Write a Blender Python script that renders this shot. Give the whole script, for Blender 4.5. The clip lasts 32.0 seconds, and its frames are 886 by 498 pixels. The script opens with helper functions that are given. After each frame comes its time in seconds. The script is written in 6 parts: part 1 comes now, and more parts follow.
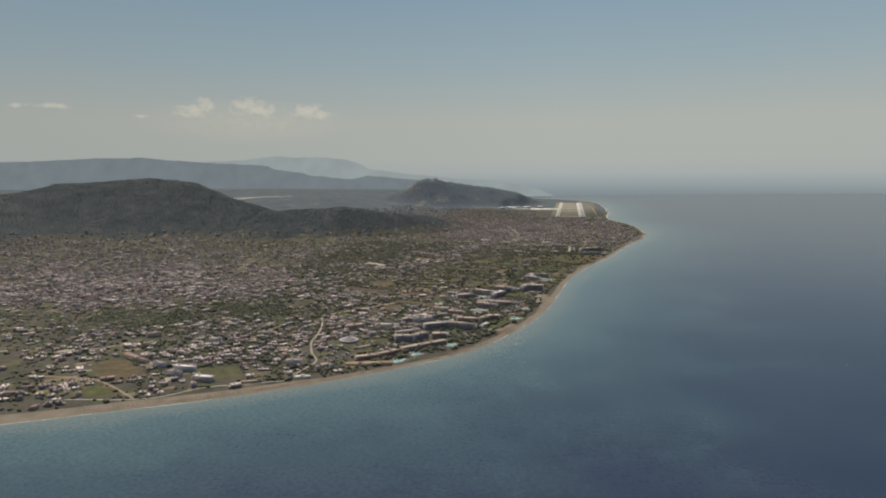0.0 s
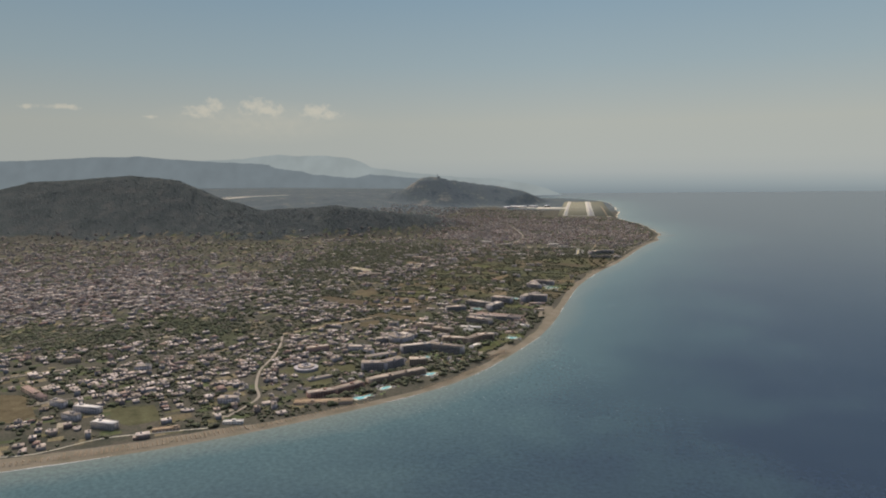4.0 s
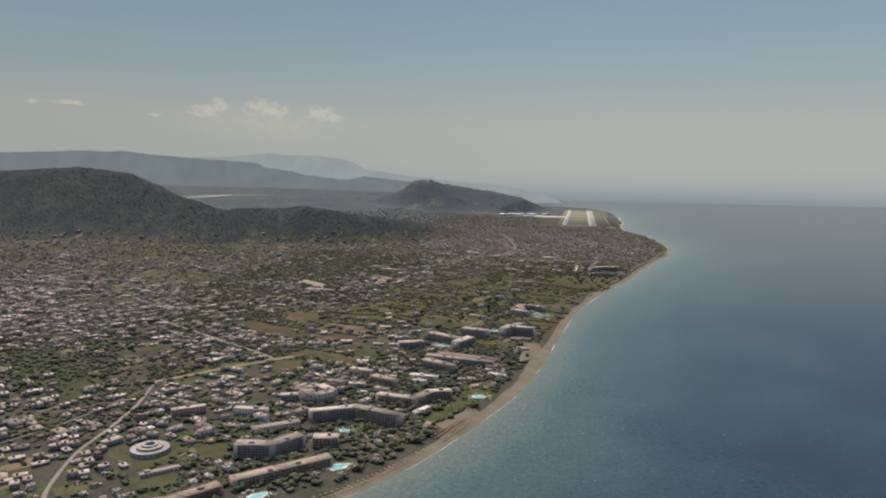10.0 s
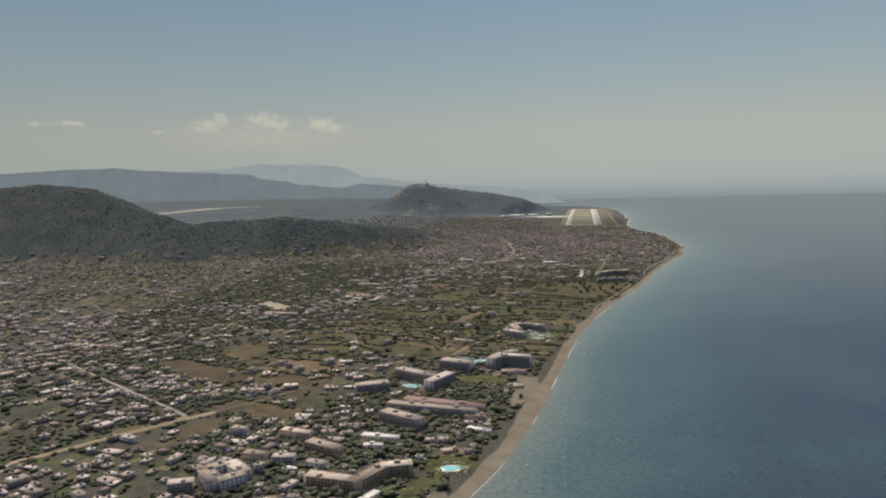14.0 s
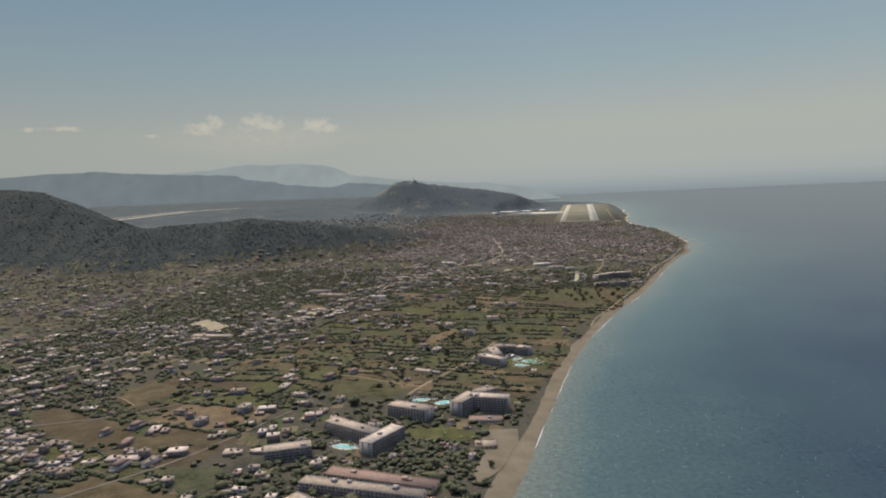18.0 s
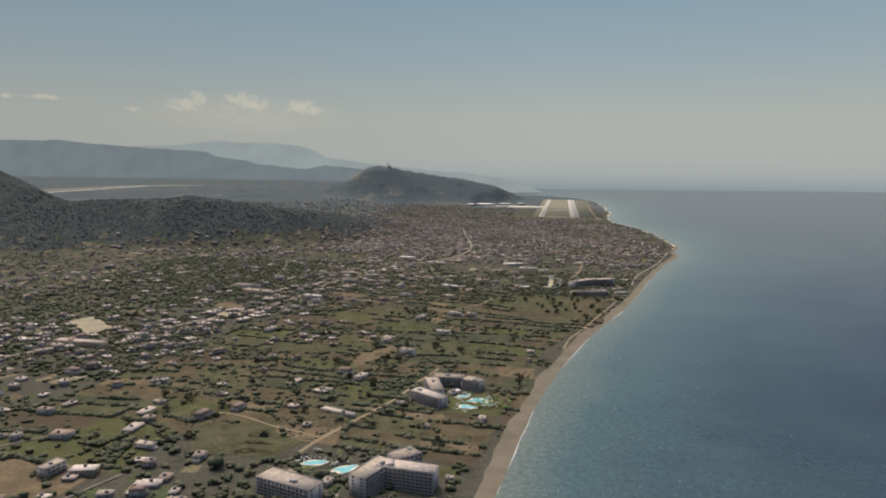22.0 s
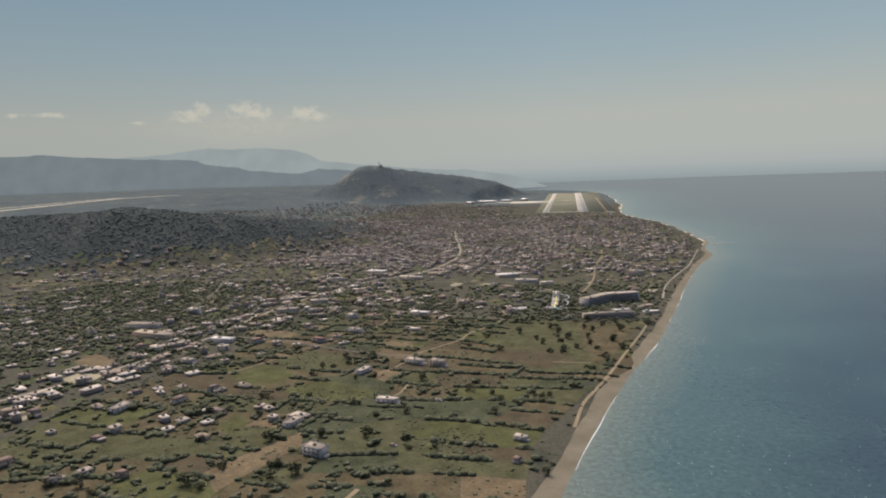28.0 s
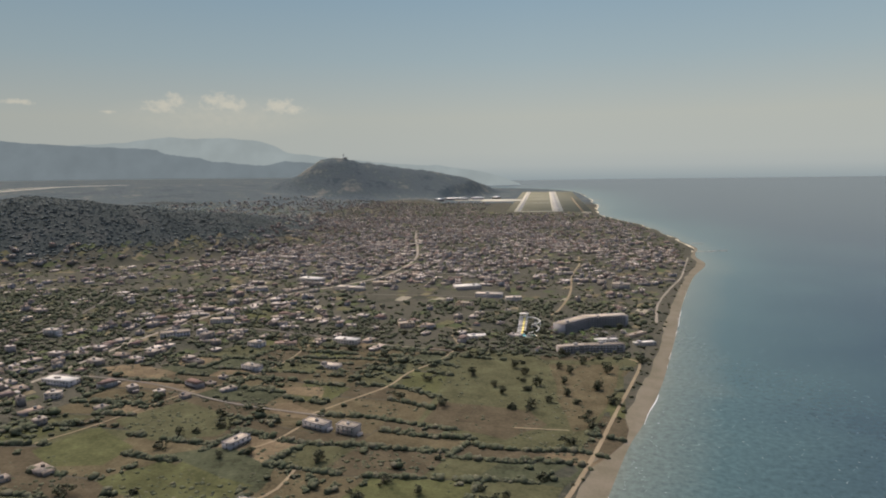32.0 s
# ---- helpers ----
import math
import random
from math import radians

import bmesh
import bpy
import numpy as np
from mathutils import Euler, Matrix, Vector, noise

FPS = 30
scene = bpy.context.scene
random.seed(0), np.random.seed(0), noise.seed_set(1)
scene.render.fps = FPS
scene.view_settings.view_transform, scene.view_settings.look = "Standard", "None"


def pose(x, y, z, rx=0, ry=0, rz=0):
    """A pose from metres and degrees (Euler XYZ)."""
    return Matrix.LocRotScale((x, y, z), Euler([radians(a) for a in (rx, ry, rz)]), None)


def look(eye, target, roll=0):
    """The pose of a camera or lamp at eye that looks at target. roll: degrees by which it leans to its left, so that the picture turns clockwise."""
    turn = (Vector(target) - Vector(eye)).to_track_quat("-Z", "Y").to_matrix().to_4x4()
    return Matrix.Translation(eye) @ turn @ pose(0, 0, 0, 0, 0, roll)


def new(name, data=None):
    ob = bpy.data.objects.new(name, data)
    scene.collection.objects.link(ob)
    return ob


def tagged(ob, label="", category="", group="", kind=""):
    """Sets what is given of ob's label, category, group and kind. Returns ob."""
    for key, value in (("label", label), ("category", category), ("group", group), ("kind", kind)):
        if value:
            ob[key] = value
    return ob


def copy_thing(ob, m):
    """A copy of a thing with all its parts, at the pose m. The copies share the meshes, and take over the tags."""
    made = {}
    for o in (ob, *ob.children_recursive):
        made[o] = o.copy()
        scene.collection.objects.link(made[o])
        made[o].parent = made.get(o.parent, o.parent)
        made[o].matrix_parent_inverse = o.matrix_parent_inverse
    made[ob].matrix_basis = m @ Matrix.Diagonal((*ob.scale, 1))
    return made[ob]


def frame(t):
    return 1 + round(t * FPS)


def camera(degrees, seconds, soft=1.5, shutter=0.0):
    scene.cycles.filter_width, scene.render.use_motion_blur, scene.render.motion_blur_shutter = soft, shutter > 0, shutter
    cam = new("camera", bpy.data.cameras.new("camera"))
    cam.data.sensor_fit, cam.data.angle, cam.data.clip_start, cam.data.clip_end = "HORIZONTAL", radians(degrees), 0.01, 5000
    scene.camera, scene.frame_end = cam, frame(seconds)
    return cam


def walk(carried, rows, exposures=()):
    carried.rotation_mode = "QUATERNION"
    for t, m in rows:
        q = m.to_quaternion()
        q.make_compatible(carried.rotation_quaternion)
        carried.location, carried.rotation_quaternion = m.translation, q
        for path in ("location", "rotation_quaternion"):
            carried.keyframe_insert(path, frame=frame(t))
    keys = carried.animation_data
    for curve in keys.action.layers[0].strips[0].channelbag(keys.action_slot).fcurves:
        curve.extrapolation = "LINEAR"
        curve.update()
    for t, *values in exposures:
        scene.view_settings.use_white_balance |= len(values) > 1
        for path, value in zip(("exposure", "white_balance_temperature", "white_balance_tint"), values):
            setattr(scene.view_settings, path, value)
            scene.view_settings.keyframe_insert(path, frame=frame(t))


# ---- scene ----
# The camera: seconds, place, yaw, pitch and lean of a plane on its way down to a runway by the sea.
cam = camera(66.0, 32.0, soft=1.95)
ROWS = [
    (0.0, 0.0, 0.0, 164.8, 9.41, -6.37, 0.30),
    (0.5, 0.4, 15.3, 163.8, 9.56, -6.45, -0.24),
    (1.0, 0.8, 30.8, 162.8, 9.60, -6.60, -0.97),
    (1.5, 1.1, 46.3, 161.8, 9.67, -6.76, -1.38),
    (2.0, 1.5, 61.9, 160.8, 9.70, -6.75, -1.53),
    (2.5, 1.9, 77.5, 159.8, 9.83, -6.63, -1.41),
    (3.0, 2.3, 93.3, 158.8, 9.92, -6.45, -0.75),
    (3.5, 2.8, 109.1, 157.8, 10.02, -6.37, -0.08),
    (5.5, 4.5, 172.7, 153.9, 10.26, -6.62, 1.88),
    (6.0, 5.0, 188.7, 152.9, 10.37, -6.49, 2.58),
    (6.5, 5.5, 204.7, 152.0, 10.47, -6.38, 3.09),
    (7.0, 5.9, 220.8, 151.0, 10.49, -6.27, 3.36),
    (7.5, 6.4, 236.8, 150.1, 10.57, -5.82, 3.98),
    (8.0, 6.9, 252.9, 149.1, 10.61, -5.34, 4.12),
    (8.5, 7.4, 269.0, 148.2, 10.59, -5.36, 3.18),
    (9.0, 7.9, 285.1, 147.2, 10.56, -5.30, 2.02),
    (9.5, 8.5, 301.2, 146.3, 10.47, -5.60, 0.29),
    (10.0, 9.0, 317.3, 145.4, 10.14, -5.91, -1.18),
    (10.5, 9.6, 333.4, 144.4, 9.82, -5.97, -2.03),
    (11.0, 10.1, 349.4, 143.5, 9.45, -5.93, -2.33),
    (11.5, 10.7, 365.5, 142.6, 9.30, -5.96, -2.05),
    (12.0, 11.3, 381.5, 141.6, 9.42, -5.92, -1.29),
    (12.5, 11.8, 397.5, 140.7, 9.75, -5.87, -0.30),
    (13.0, 12.4, 413.5, 139.8, 10.15, -5.70, 0.65),
    (13.5, 13.0, 429.5, 138.9, 10.45, -5.60, 1.22),
    (14.0, 13.6, 445.5, 138.0, 10.63, -5.50, 1.29),
    (14.5, 14.2, 461.4, 137.0, 10.66, -5.50, 1.06),
    (16.5, 16.7, 524.8, 133.4, 10.38, -5.62, 1.73),
    (17.0, 17.4, 540.5, 132.5, 10.43, -5.52, 2.23),
    (17.5, 18.0, 556.3, 131.6, 10.46, -5.53, 2.45),
    (18.0, 18.6, 571.9, 130.7, 10.41, -5.64, 2.40),
    (18.5, 19.3, 587.6, 129.8, 10.29, -5.86, 2.09),
    (19.0, 19.9, 603.2, 128.9, 10.01, -6.20, 1.62),
    (19.5, 20.6, 618.8, 128.0, 9.73, -6.48, 1.13),
    (20.0, 21.2, 634.3, 127.1, 9.45, -6.59, 0.73),
    (20.5, 21.8, 649.8, 126.2, 9.19, -6.60, 0.07),
    (21.0, 22.5, 665.3, 125.3, 8.89, -6.55, -0.64),
    (21.5, 23.1, 680.7, 124.4, 8.76, -6.53, -0.77),
    (22.0, 23.7, 696.1, 123.5, 8.71, -6.55, -0.61),
    (22.5, 24.4, 711.5, 122.7, 8.77, -6.66, -0.42),
    (23.0, 25.0, 726.8, 121.8, 8.90, -6.89, -0.67),
    (23.5, 25.6, 742.1, 120.9, 8.96, -7.15, -1.01),
    (24.0, 26.2, 757.4, 120.0, 9.01, -7.35, -1.49),
    (24.5, 26.8, 772.6, 119.1, 9.10, -7.39, -1.61),
    (25.0, 27.3, 787.9, 118.2, 9.14, -7.33, -1.37),
    (25.5, 27.9, 803.1, 117.4, 9.30, -7.11, -0.42),
    (26.0, 28.4, 818.2, 116.5, 9.43, -6.74, 0.90),
    (26.5, 29.0, 833.4, 115.6, 9.52, -6.44, 2.21),
    (28.5, 30.9, 893.9, 112.1, 9.38, -6.69, 1.91),
    (29.0, 31.3, 909.1, 111.2, 9.08, -6.82, 1.74),
    (29.5, 31.7, 924.2, 110.4, 8.83, -6.75, 2.19),
    (30.0, 32.1, 939.3, 109.5, 8.59, -6.56, 2.50),
    (30.5, 32.4, 954.5, 108.6, 8.35, -6.40, 2.73),
    (31.0, 32.8, 969.6, 107.8, 8.02, -6.45, 2.34),
    (31.5, 33.0, 984.8, 106.9, 7.67, -6.65, 1.44),
    (32.0, 33.3, 1000.0, 106.1, 7.30, -6.88, 0.78),
]
walk(cam, [(t, pose(x, y, z, 0, 0, yaw) @ pose(0, 0, 0, pitch) @ pose(0, 0, 0, 0, lean) @ pose(0, 0, 0, 90)) for t, x, y, z, yaw, pitch, lean in ROWS],
     [(0.0, 0.0), (22.0, 0.0), (25.0, 0.08), (32.0, 0.08)])

# ---- world, sun ----
SUN_AZ, SUN_EL = -38.0, 52.0          # degrees from straight ahead (minus: to the left), and above the horizon
world = bpy.data.worlds.new("sky")
scene.world = world
world.use_nodes = True


def wire(tree, kind, operation="", data_type="", attribute_name=""):
    n = tree.nodes.new(kind)
    if operation:
        n.operation = operation
    if data_type:
        n.data_type = data_type
    if attribute_name:
        n.attribute_name = attribute_name
    return n


def sky():
    t = world.node_tree
    t.nodes.clear()
    L = t.links.new
    out = wire(t, "ShaderNodeOutputWorld")
    bg = wire(t, "ShaderNodeBackground")
    tex = wire(t, "ShaderNodeTexSky")
    tex.sky_type, tex.sun_disc, tex.sun_elevation, tex.sun_rotation = "NISHITA", False, radians(SUN_EL), radians(SUN_AZ)
    tex.dust_density, tex.air_density, tex.altitude = 7.0, 1.0, 100
    gain = wire(t, "ShaderNodeVectorMath", operation="MULTIPLY")
    gain.inputs[1].default_value = (0.60, 0.59, 0.57)
    L(tex.outputs[0], gain.inputs[0])
    co = wire(t, "ShaderNodeTexCoord")
    sep = wire(t, "ShaderNodeSeparateXYZ")
    L(co.outputs["Generated"], sep.inputs[0])
    # the hazy lower sky, by height above the horizon
    up = wire(t, "ShaderNodeMapRange")
    up.inputs["From Min"].default_value, up.inputs["From Max"].default_value = -0.1, 0.4
    L(sep.outputs["Z"], up.inputs["Value"])
    ramp = wire(t, "ShaderNodeValToRGB")
    L(up.outputs[0], ramp.inputs[0])
    r = ramp.color_ramp
    stops = [(0.0, (0.19, 0.235, 0.265)), (0.14, (0.225, 0.270, 0.295)), (0.168, (0.300, 0.345, 0.358)), (0.20, (0.380, 0.410, 0.403)), (0.24, (0.412, 0.435, 0.412)),
             (0.34, (0.42, 0.44, 0.405)), (0.50, (0.315, 0.395, 0.428)), (0.72, (0.222, 0.33, 0.42)), (1.0, (0.19, 0.295, 0.40))]
    while len(r.elements) < len(stops):
        r.elements.new(0.5)
    for e, (p, c) in zip(r.elements, stops):
        e.position, e.color = p, (*c, 1)
    # cumulus low over the mountains
    mp = wire(t, "ShaderNodeMapping")
    mp.inputs["Scale"].default_value = (85, 85, 130)
    L(co.outputs["Generated"], mp.inputs["Vector"])
    nz = wire(t, "ShaderNodeTexNoise")
    nz.inputs["Scale"].default_value, nz.inputs["Detail"].default_value, nz.inputs["Roughness"].default_value = 1.0, 7.0, 0.6
    L(mp.outputs[0], nz.inputs["Vector"])
    total = None
    for az, el, ra, re in CLOUDS:
        d = Vector((math.sin(radians(az)) * math.cos(radians(el)), math.cos(radians(az)) * math.cos(radians(el)), math.sin(radians(el))))
        sub = wire(t, "ShaderNodeVectorMath", operation="SUBTRACT")
        sub.inputs[1].default_value = d
        L(co.outputs["Generated"], sub.inputs[0])
        div = wire(t, "ShaderNodeVectorMath", operation="DIVIDE")
        div.inputs[1].default_value = (radians(ra), radians(ra), radians(re))
        L(sub.outputs[0], div.inputs[0])
        ln = wire(t, "ShaderNodeVectorMath", operation="LENGTH")
        L(div.outputs[0], ln.inputs[0])
        fall = wire(t, "ShaderNodeMapRange")
        fall.inputs["From Min"].default_value, fall.inputs["From Max"].default_value = 1.15, 0.0
        L(ln.outputs["Value"], fall.inputs["Value"])
        if total is None:
            total = fall.outputs[0]
        else:
            mx = wire(t, "ShaderNodeMath", operation="MAXIMUM")
            L(total, mx.inputs[0]), L(fall.outputs[0], mx.inputs[1])
            total = mx.outputs[0]
    add = wire(t, "ShaderNodeMath", operation="MULTIPLY_ADD")
    add.inputs[1].default_value = 0.55
    L(total, add.inputs[0]), L(nz.outputs["Fac"], add.inputs[2])
    edge = wire(t, "ShaderNodeMapRange")
    edge.inputs["From Min"].default_value, edge.inputs["From Max"].default_value, edge.inputs["To Max"].default_value = 0.68, 0.98, 0.7
    L(add.outputs[0], edge.inputs["Value"])
    gate = wire(t, "ShaderNodeMath", operation="MULTIPLY")
    near = wire(t, "ShaderNodeMapRange")
    near.inputs["From Max"].default_value = 0.25
    L(total, near.inputs["Value"])
    L(edge.outputs[0], gate.inputs[0]), L(near.outputs[0], gate.inputs[1])
    cl = wire(t, "ShaderNodeMix", data_type="RGBA")
    cl.inputs["B"].default_value = (0.62, 0.585, 0.49, 1)
    L(gate.outputs[0], cl.inputs["Factor"])
    # a thin veil of haze under the clouds
    sub = wire(t, "ShaderNodeVectorMath", operation="SUBTRACT")
    sub.inputs[1].default_value = (math.sin(radians(-25)), math.cos(radians(-25)), math.sin(radians(4.1)))
    L(co.outputs["Generated"], sub.inputs[0])
    div = wire(t, "ShaderNodeVectorMath", operation="DIVIDE")
    div.inputs[1].default_value = (radians(9.0), radians(9.0), radians(1.9))
    L(sub.outputs[0], div.inputs[0])
    ln = wire(t, "ShaderNodeVectorMath", operation="LENGTH")
    L(div.outputs[0], ln.inputs[0])
    veil = wire(t, "ShaderNodeMapRange")
    veil.inputs["From Min"].default_value, veil.inputs["From Max"].default_value, veil.inputs["To Max"].default_value = 1.0, 0.15, 0.7
    L(ln.outputs["Value"], veil.inputs["Value"])
    thin = wire(t, "ShaderNodeMath", operation="MULTIPLY")
    L(veil.outputs[0], thin.inputs[0]), L(nz.outputs["Fac"], thin.inputs[1])
    vm = wire(t, "ShaderNodeMix", data_type="RGBA")
    vm.inputs["B"].default_value = (0.55, 0.53, 0.45, 1)
    L(thin.outputs[0], vm.inputs["Factor"]), L(ramp.outputs[0], vm.inputs["A"])
    L(vm.outputs["Result"], cl.inputs["A"])
    # higher up the plain sky takes over
    hi = wire(t, "ShaderNodeMapRange")
    hi.inputs["From Min"].default_value, hi.inputs["From Max"].default_value = 0.48, 0.8
    L(sep.outputs["Z"], hi.inputs["Value"])
    mix = wire(t, "ShaderNodeMix", data_type="RGBA")
    L(hi.outputs[0], mix.inputs["Factor"]), L(cl.outputs["Result"], mix.inputs["A"]), L(gain.outputs[0], mix.inputs["B"])
    # the sky is a little deeper towards the land
    side = wire(t, "ShaderNodeMapRange")
    side.inputs["From Min"].default_value, side.inputs["From Max"].default_value, side.inputs["To Min"].default_value = -0.7, 0.0, 0.86
    L(sep.outputs["X"], side.inputs["Value"])
    deep = wire(t, "ShaderNodeVectorMath", operation="SCALE")
    L(mix.outputs["Result"], deep.inputs[0]), L(side.outputs[0], deep.inputs["Scale"])
    L(deep.outputs[0], bg.inputs["Color"])
    L(bg.outputs[0], out.inputs[0])


CLOUDS = [(-29.2, 4.9, 1.9, 0.8), (-28.3, 5.3, 1.2, 0.85), (-25.2, 5.35, 1.7, 0.85), (-24.2, 5.1, 1.7, 0.65), (-20.4, 5.05, 1.5, 0.8), (-19.3, 4.7, 1.3, 0.55), (-38.6, 4.95, 1.7, 0.28), (-41.0, 4.85, 1.0, 0.26), (-33.0, 4.4, 0.9, 0.2)]
sky()
lamp = bpy.data.lights.new("sun", "SUN")
lamp.energy, lamp.angle, lamp.color = 0.50, radians(1.0), (1.0, 0.965, 0.90)
sun = new("sun", lamp)
sun.matrix_world = look((0, 0, 900), Vector((0, 0, 900)) - Vector((math.sin(radians(SUN_AZ)) * math.cos(radians(SUN_EL)), math.cos(radians(SUN_AZ)) * math.cos(radians(SUN_EL)), math.sin(radians(SUN_EL)))))


# ---- materials ----
def material(name, stops, scale=0.05, fine=1.2, rough=0.85, bump=0.3, bump_scale=2.0, sheen=0.0, by="noise", spread=0.35, metal=0.0, spec=0.03):
    """A surface whose colour runs through stops: by noise of two sizes, by Object Info's random value or by mesh island."""
    m = bpy.data.materials.new(name)
    m.use_nodes = True
    t = m.node_tree
    L = t.links.new
    b = t.nodes["Principled BSDF"]
    b.inputs["Roughness"].default_value, b.inputs["Metallic"].default_value = rough, metal
    b.inputs["Specular IOR Level"].default_value = spec
    if sheen:
        b.inputs["Sheen Weight"].default_value, b.inputs["Sheen Roughness"].default_value = sheen, 0.5
    geo = wire(t, "ShaderNodeNewGeometry")
    big, small = wire(t, "ShaderNodeTexNoise"), wire(t, "ShaderNodeTexNoise")
    for n, s, d in ((big, scale, 5), (small, fine, 3)):
        n.inputs["Scale"].default_value, n.inputs["Detail"].default_value = s, d
        L(geo.outputs["Position"], n.inputs["Vector"])
    ramp = wire(t, "ShaderNodeValToRGB")
    while len(ramp.color_ramp.elements) < len(stops):
        ramp.color_ramp.elements.new(0.5)
    for e, (p, c) in zip(ramp.color_ramp.elements, stops):
        e.position, e.color = p, (*c, 1)
    if by == "noise":
        mixed = wire(t, "ShaderNodeMath", operation="MULTIPLY_ADD")
        mixed.inputs[1].default_value = spread
        off = wire(t, "ShaderNodeMath", operation="SUBTRACT")
        off.inputs[1].default_value = 0.5
        L(small.outputs["Fac"], off.inputs[0])
        L(off.outputs[0], mixed.inputs[0]), L(big.outputs["Fac"], mixed.inputs[2])
        L(mixed.outputs[0], ramp.inputs[0])
        colour = ramp.outputs[0]
    else:
        if by == "object":
            L(wire(t, "ShaderNodeObjectInfo").outputs["Random"], ramp.inputs[0])
        else:
            L(geo.outputs["Random Per Island"], ramp.inputs[0])
        dirt = wire(t, "ShaderNodeMapRange")
        dirt.inputs["From Min"].default_value, dirt.inputs["From Max"].default_value = 0.3, 0.7
        dirt.inputs["To Min"].default_value, dirt.inputs["To Max"].default_value = 1 - spread, 1 + spread * 0.4
        L(small.outputs["Fac"], dirt.inputs["Value"])
        sc = wire(t, "ShaderNodeVectorMath", operation="SCALE")
        L(ramp.outputs[0], sc.inputs[0]), L(dirt.outputs[0], sc.inputs["Scale"])
        colour = sc.outputs[0]
    L(colour, b.inputs["Base Color"])
    if bump:
        bn = wire(t, "ShaderNodeTexNoise")
        bn.inputs["Scale"].default_value, bn.inputs["Detail"].default_value = bump_scale, 4
        L(geo.outputs["Position"], bn.inputs["Vector"])
        bp = wire(t, "ShaderNodeBump")
        bp.inputs["Strength"].default_value, bp.inputs["Distance"].default_value = bump, 0.5 / bump_scale
        L(bn.outputs["Fac"], bp.inputs["Height"])
        L(bp.outputs[0], b.inputs["Normal"])
    return m


M_LAND = material("dry_mixed_land", [(0.30, (0.025, 0.026, 0.020)), (0.42, (0.033, 0.033, 0.025)), (0.52, (0.048, 0.044, 0.034)), (0.60, (0.032, 0.033, 0.025)), (0.72, (0.052, 0.046, 0.036))], 0.035, 0.5, 0.95, 0.6, 0.8, 0.0, spread=0.55)
# dark pine floor, its green shifted to blue-grey to carry the haze
M_FOREST = material("hazy_pine_wood_floor", [(0.28, (0.026, 0.030, 0.029)), (0.45, (0.033, 0.038, 0.037)), (0.6, (0.039, 0.043, 0.041)), (0.75, (0.051, 0.051, 0.047))], 0.03, 0.5, 0.95, 1.0, 0.45, 0.0, spread=0.9, spec=0.0)
# far plain: the pale blue of distance haze is mixed into its colours
M_FARLAND = material("hazy_far_plain_of_groves", [(0.32, (0.037, 0.047, 0.051)), (0.46, (0.053, 0.062, 0.066)), (0.56, (0.046, 0.057, 0.059)), (0.64, (0.070, 0.074, 0.071)), (0.76, (0.098, 0.095, 0.085))], 0.014, 0.08, 0.95, 0.5, 0.1, spread=0.5, spec=0.0)
M_BED = material("sea_bed_sand", [(0.3, (0.30, 0.26, 0.19)), (0.7, (0.38, 0.34, 0.26))], 0.05)
M_SAND = material("beach_sand_and_shingle", [(0.3, (0.073, 0.065, 0.046)), (0.55, (0.094, 0.082, 0.062)), (0.75, (0.106, 0.095, 0.074))], 0.08, 0.9, 0.95, 0.4, 1.5, spread=0.3)
# white of the surf foam, also used for the glints laid on the sea
M_FOAM_GLINT = material("surf_foam_and_glints", [(0.3, (0.306, 0.317, 0.317)), (0.7, (0.408, 0.408, 0.408))], 0.3, 2.0, 0.7)
M_ROAD = material("pale_worn_asphalt", [(0.3, (0.119, 0.104, 0.087)), (0.7, (0.168, 0.147, 0.121))], 0.05, 1.0, 0.9, 0.1)
M_STREET = material("dark_side_street_asphalt", [(0.3, (0.079, 0.071, 0.064)), (0.7, (0.113, 0.100, 0.087))], 0.05, 1.0, 0.9, 0.1)
M_TRACK = material("dusty_earth_track", [(0.3, (0.117, 0.092, 0.061)), (0.7, (0.149, 0.121, 0.083))], 0.08, 0.9, 0.95, 0.3)
M_CONCRETE = material("bleached_concrete", [(0.3, (0.243, 0.227, 0.184)), (0.7, (0.302, 0.284, 0.234))], 0.03, 0.3, 0.85, 0.1)
M_RUNWAY = material("grey_runway_asphalt", [(0.3, (0.187, 0.180, 0.164)), (0.7, (0.238, 0.227, 0.203))], 0.02, 0.3, 0.85, 0.1)
M_WHITE = material("white_wall_paint", [(0.0, (0.198, 0.188, 0.185)), (0.35, (0.224, 0.212, 0.213)), (0.7, (0.176, 0.157, 0.140)), (1.0, (0.211, 0.188, 0.173))], 0.05, 0.7, 0.8, 0.1, 3, by="object", spread=0.16)
M_WALLS = material("rendered_house_walls", [(0.0, (0.130, 0.127, 0.128)), (0.25, (0.147, 0.143, 0.149)), (0.45, (0.108, 0.094, 0.081)), (0.6, (0.130, 0.113, 0.102)), (0.75, (0.101, 0.081, 0.073)), (1.0, (0.138, 0.133, 0.136))], 0.05, 0.7, 0.85, 0.1, 3, by="island", spread=0.2)
M_ROOFS = material("flat_concrete_roofs", [(0.0, (0.197, 0.168, 0.144)), (0.2, (0.359, 0.312, 0.277)), (0.32, (0.156, 0.131, 0.111)), (0.5, (0.244, 0.206, 0.175)), (0.65, (0.116, 0.098, 0.085)), (0.8, (0.175, 0.135, 0.109)), (0.9, (0.302, 0.257, 0.223)), (1.0, (0.383, 0.334, 0.300))], 0.05, 0.6, 0.9, 0.2, 2, by="island", spread=0.35)
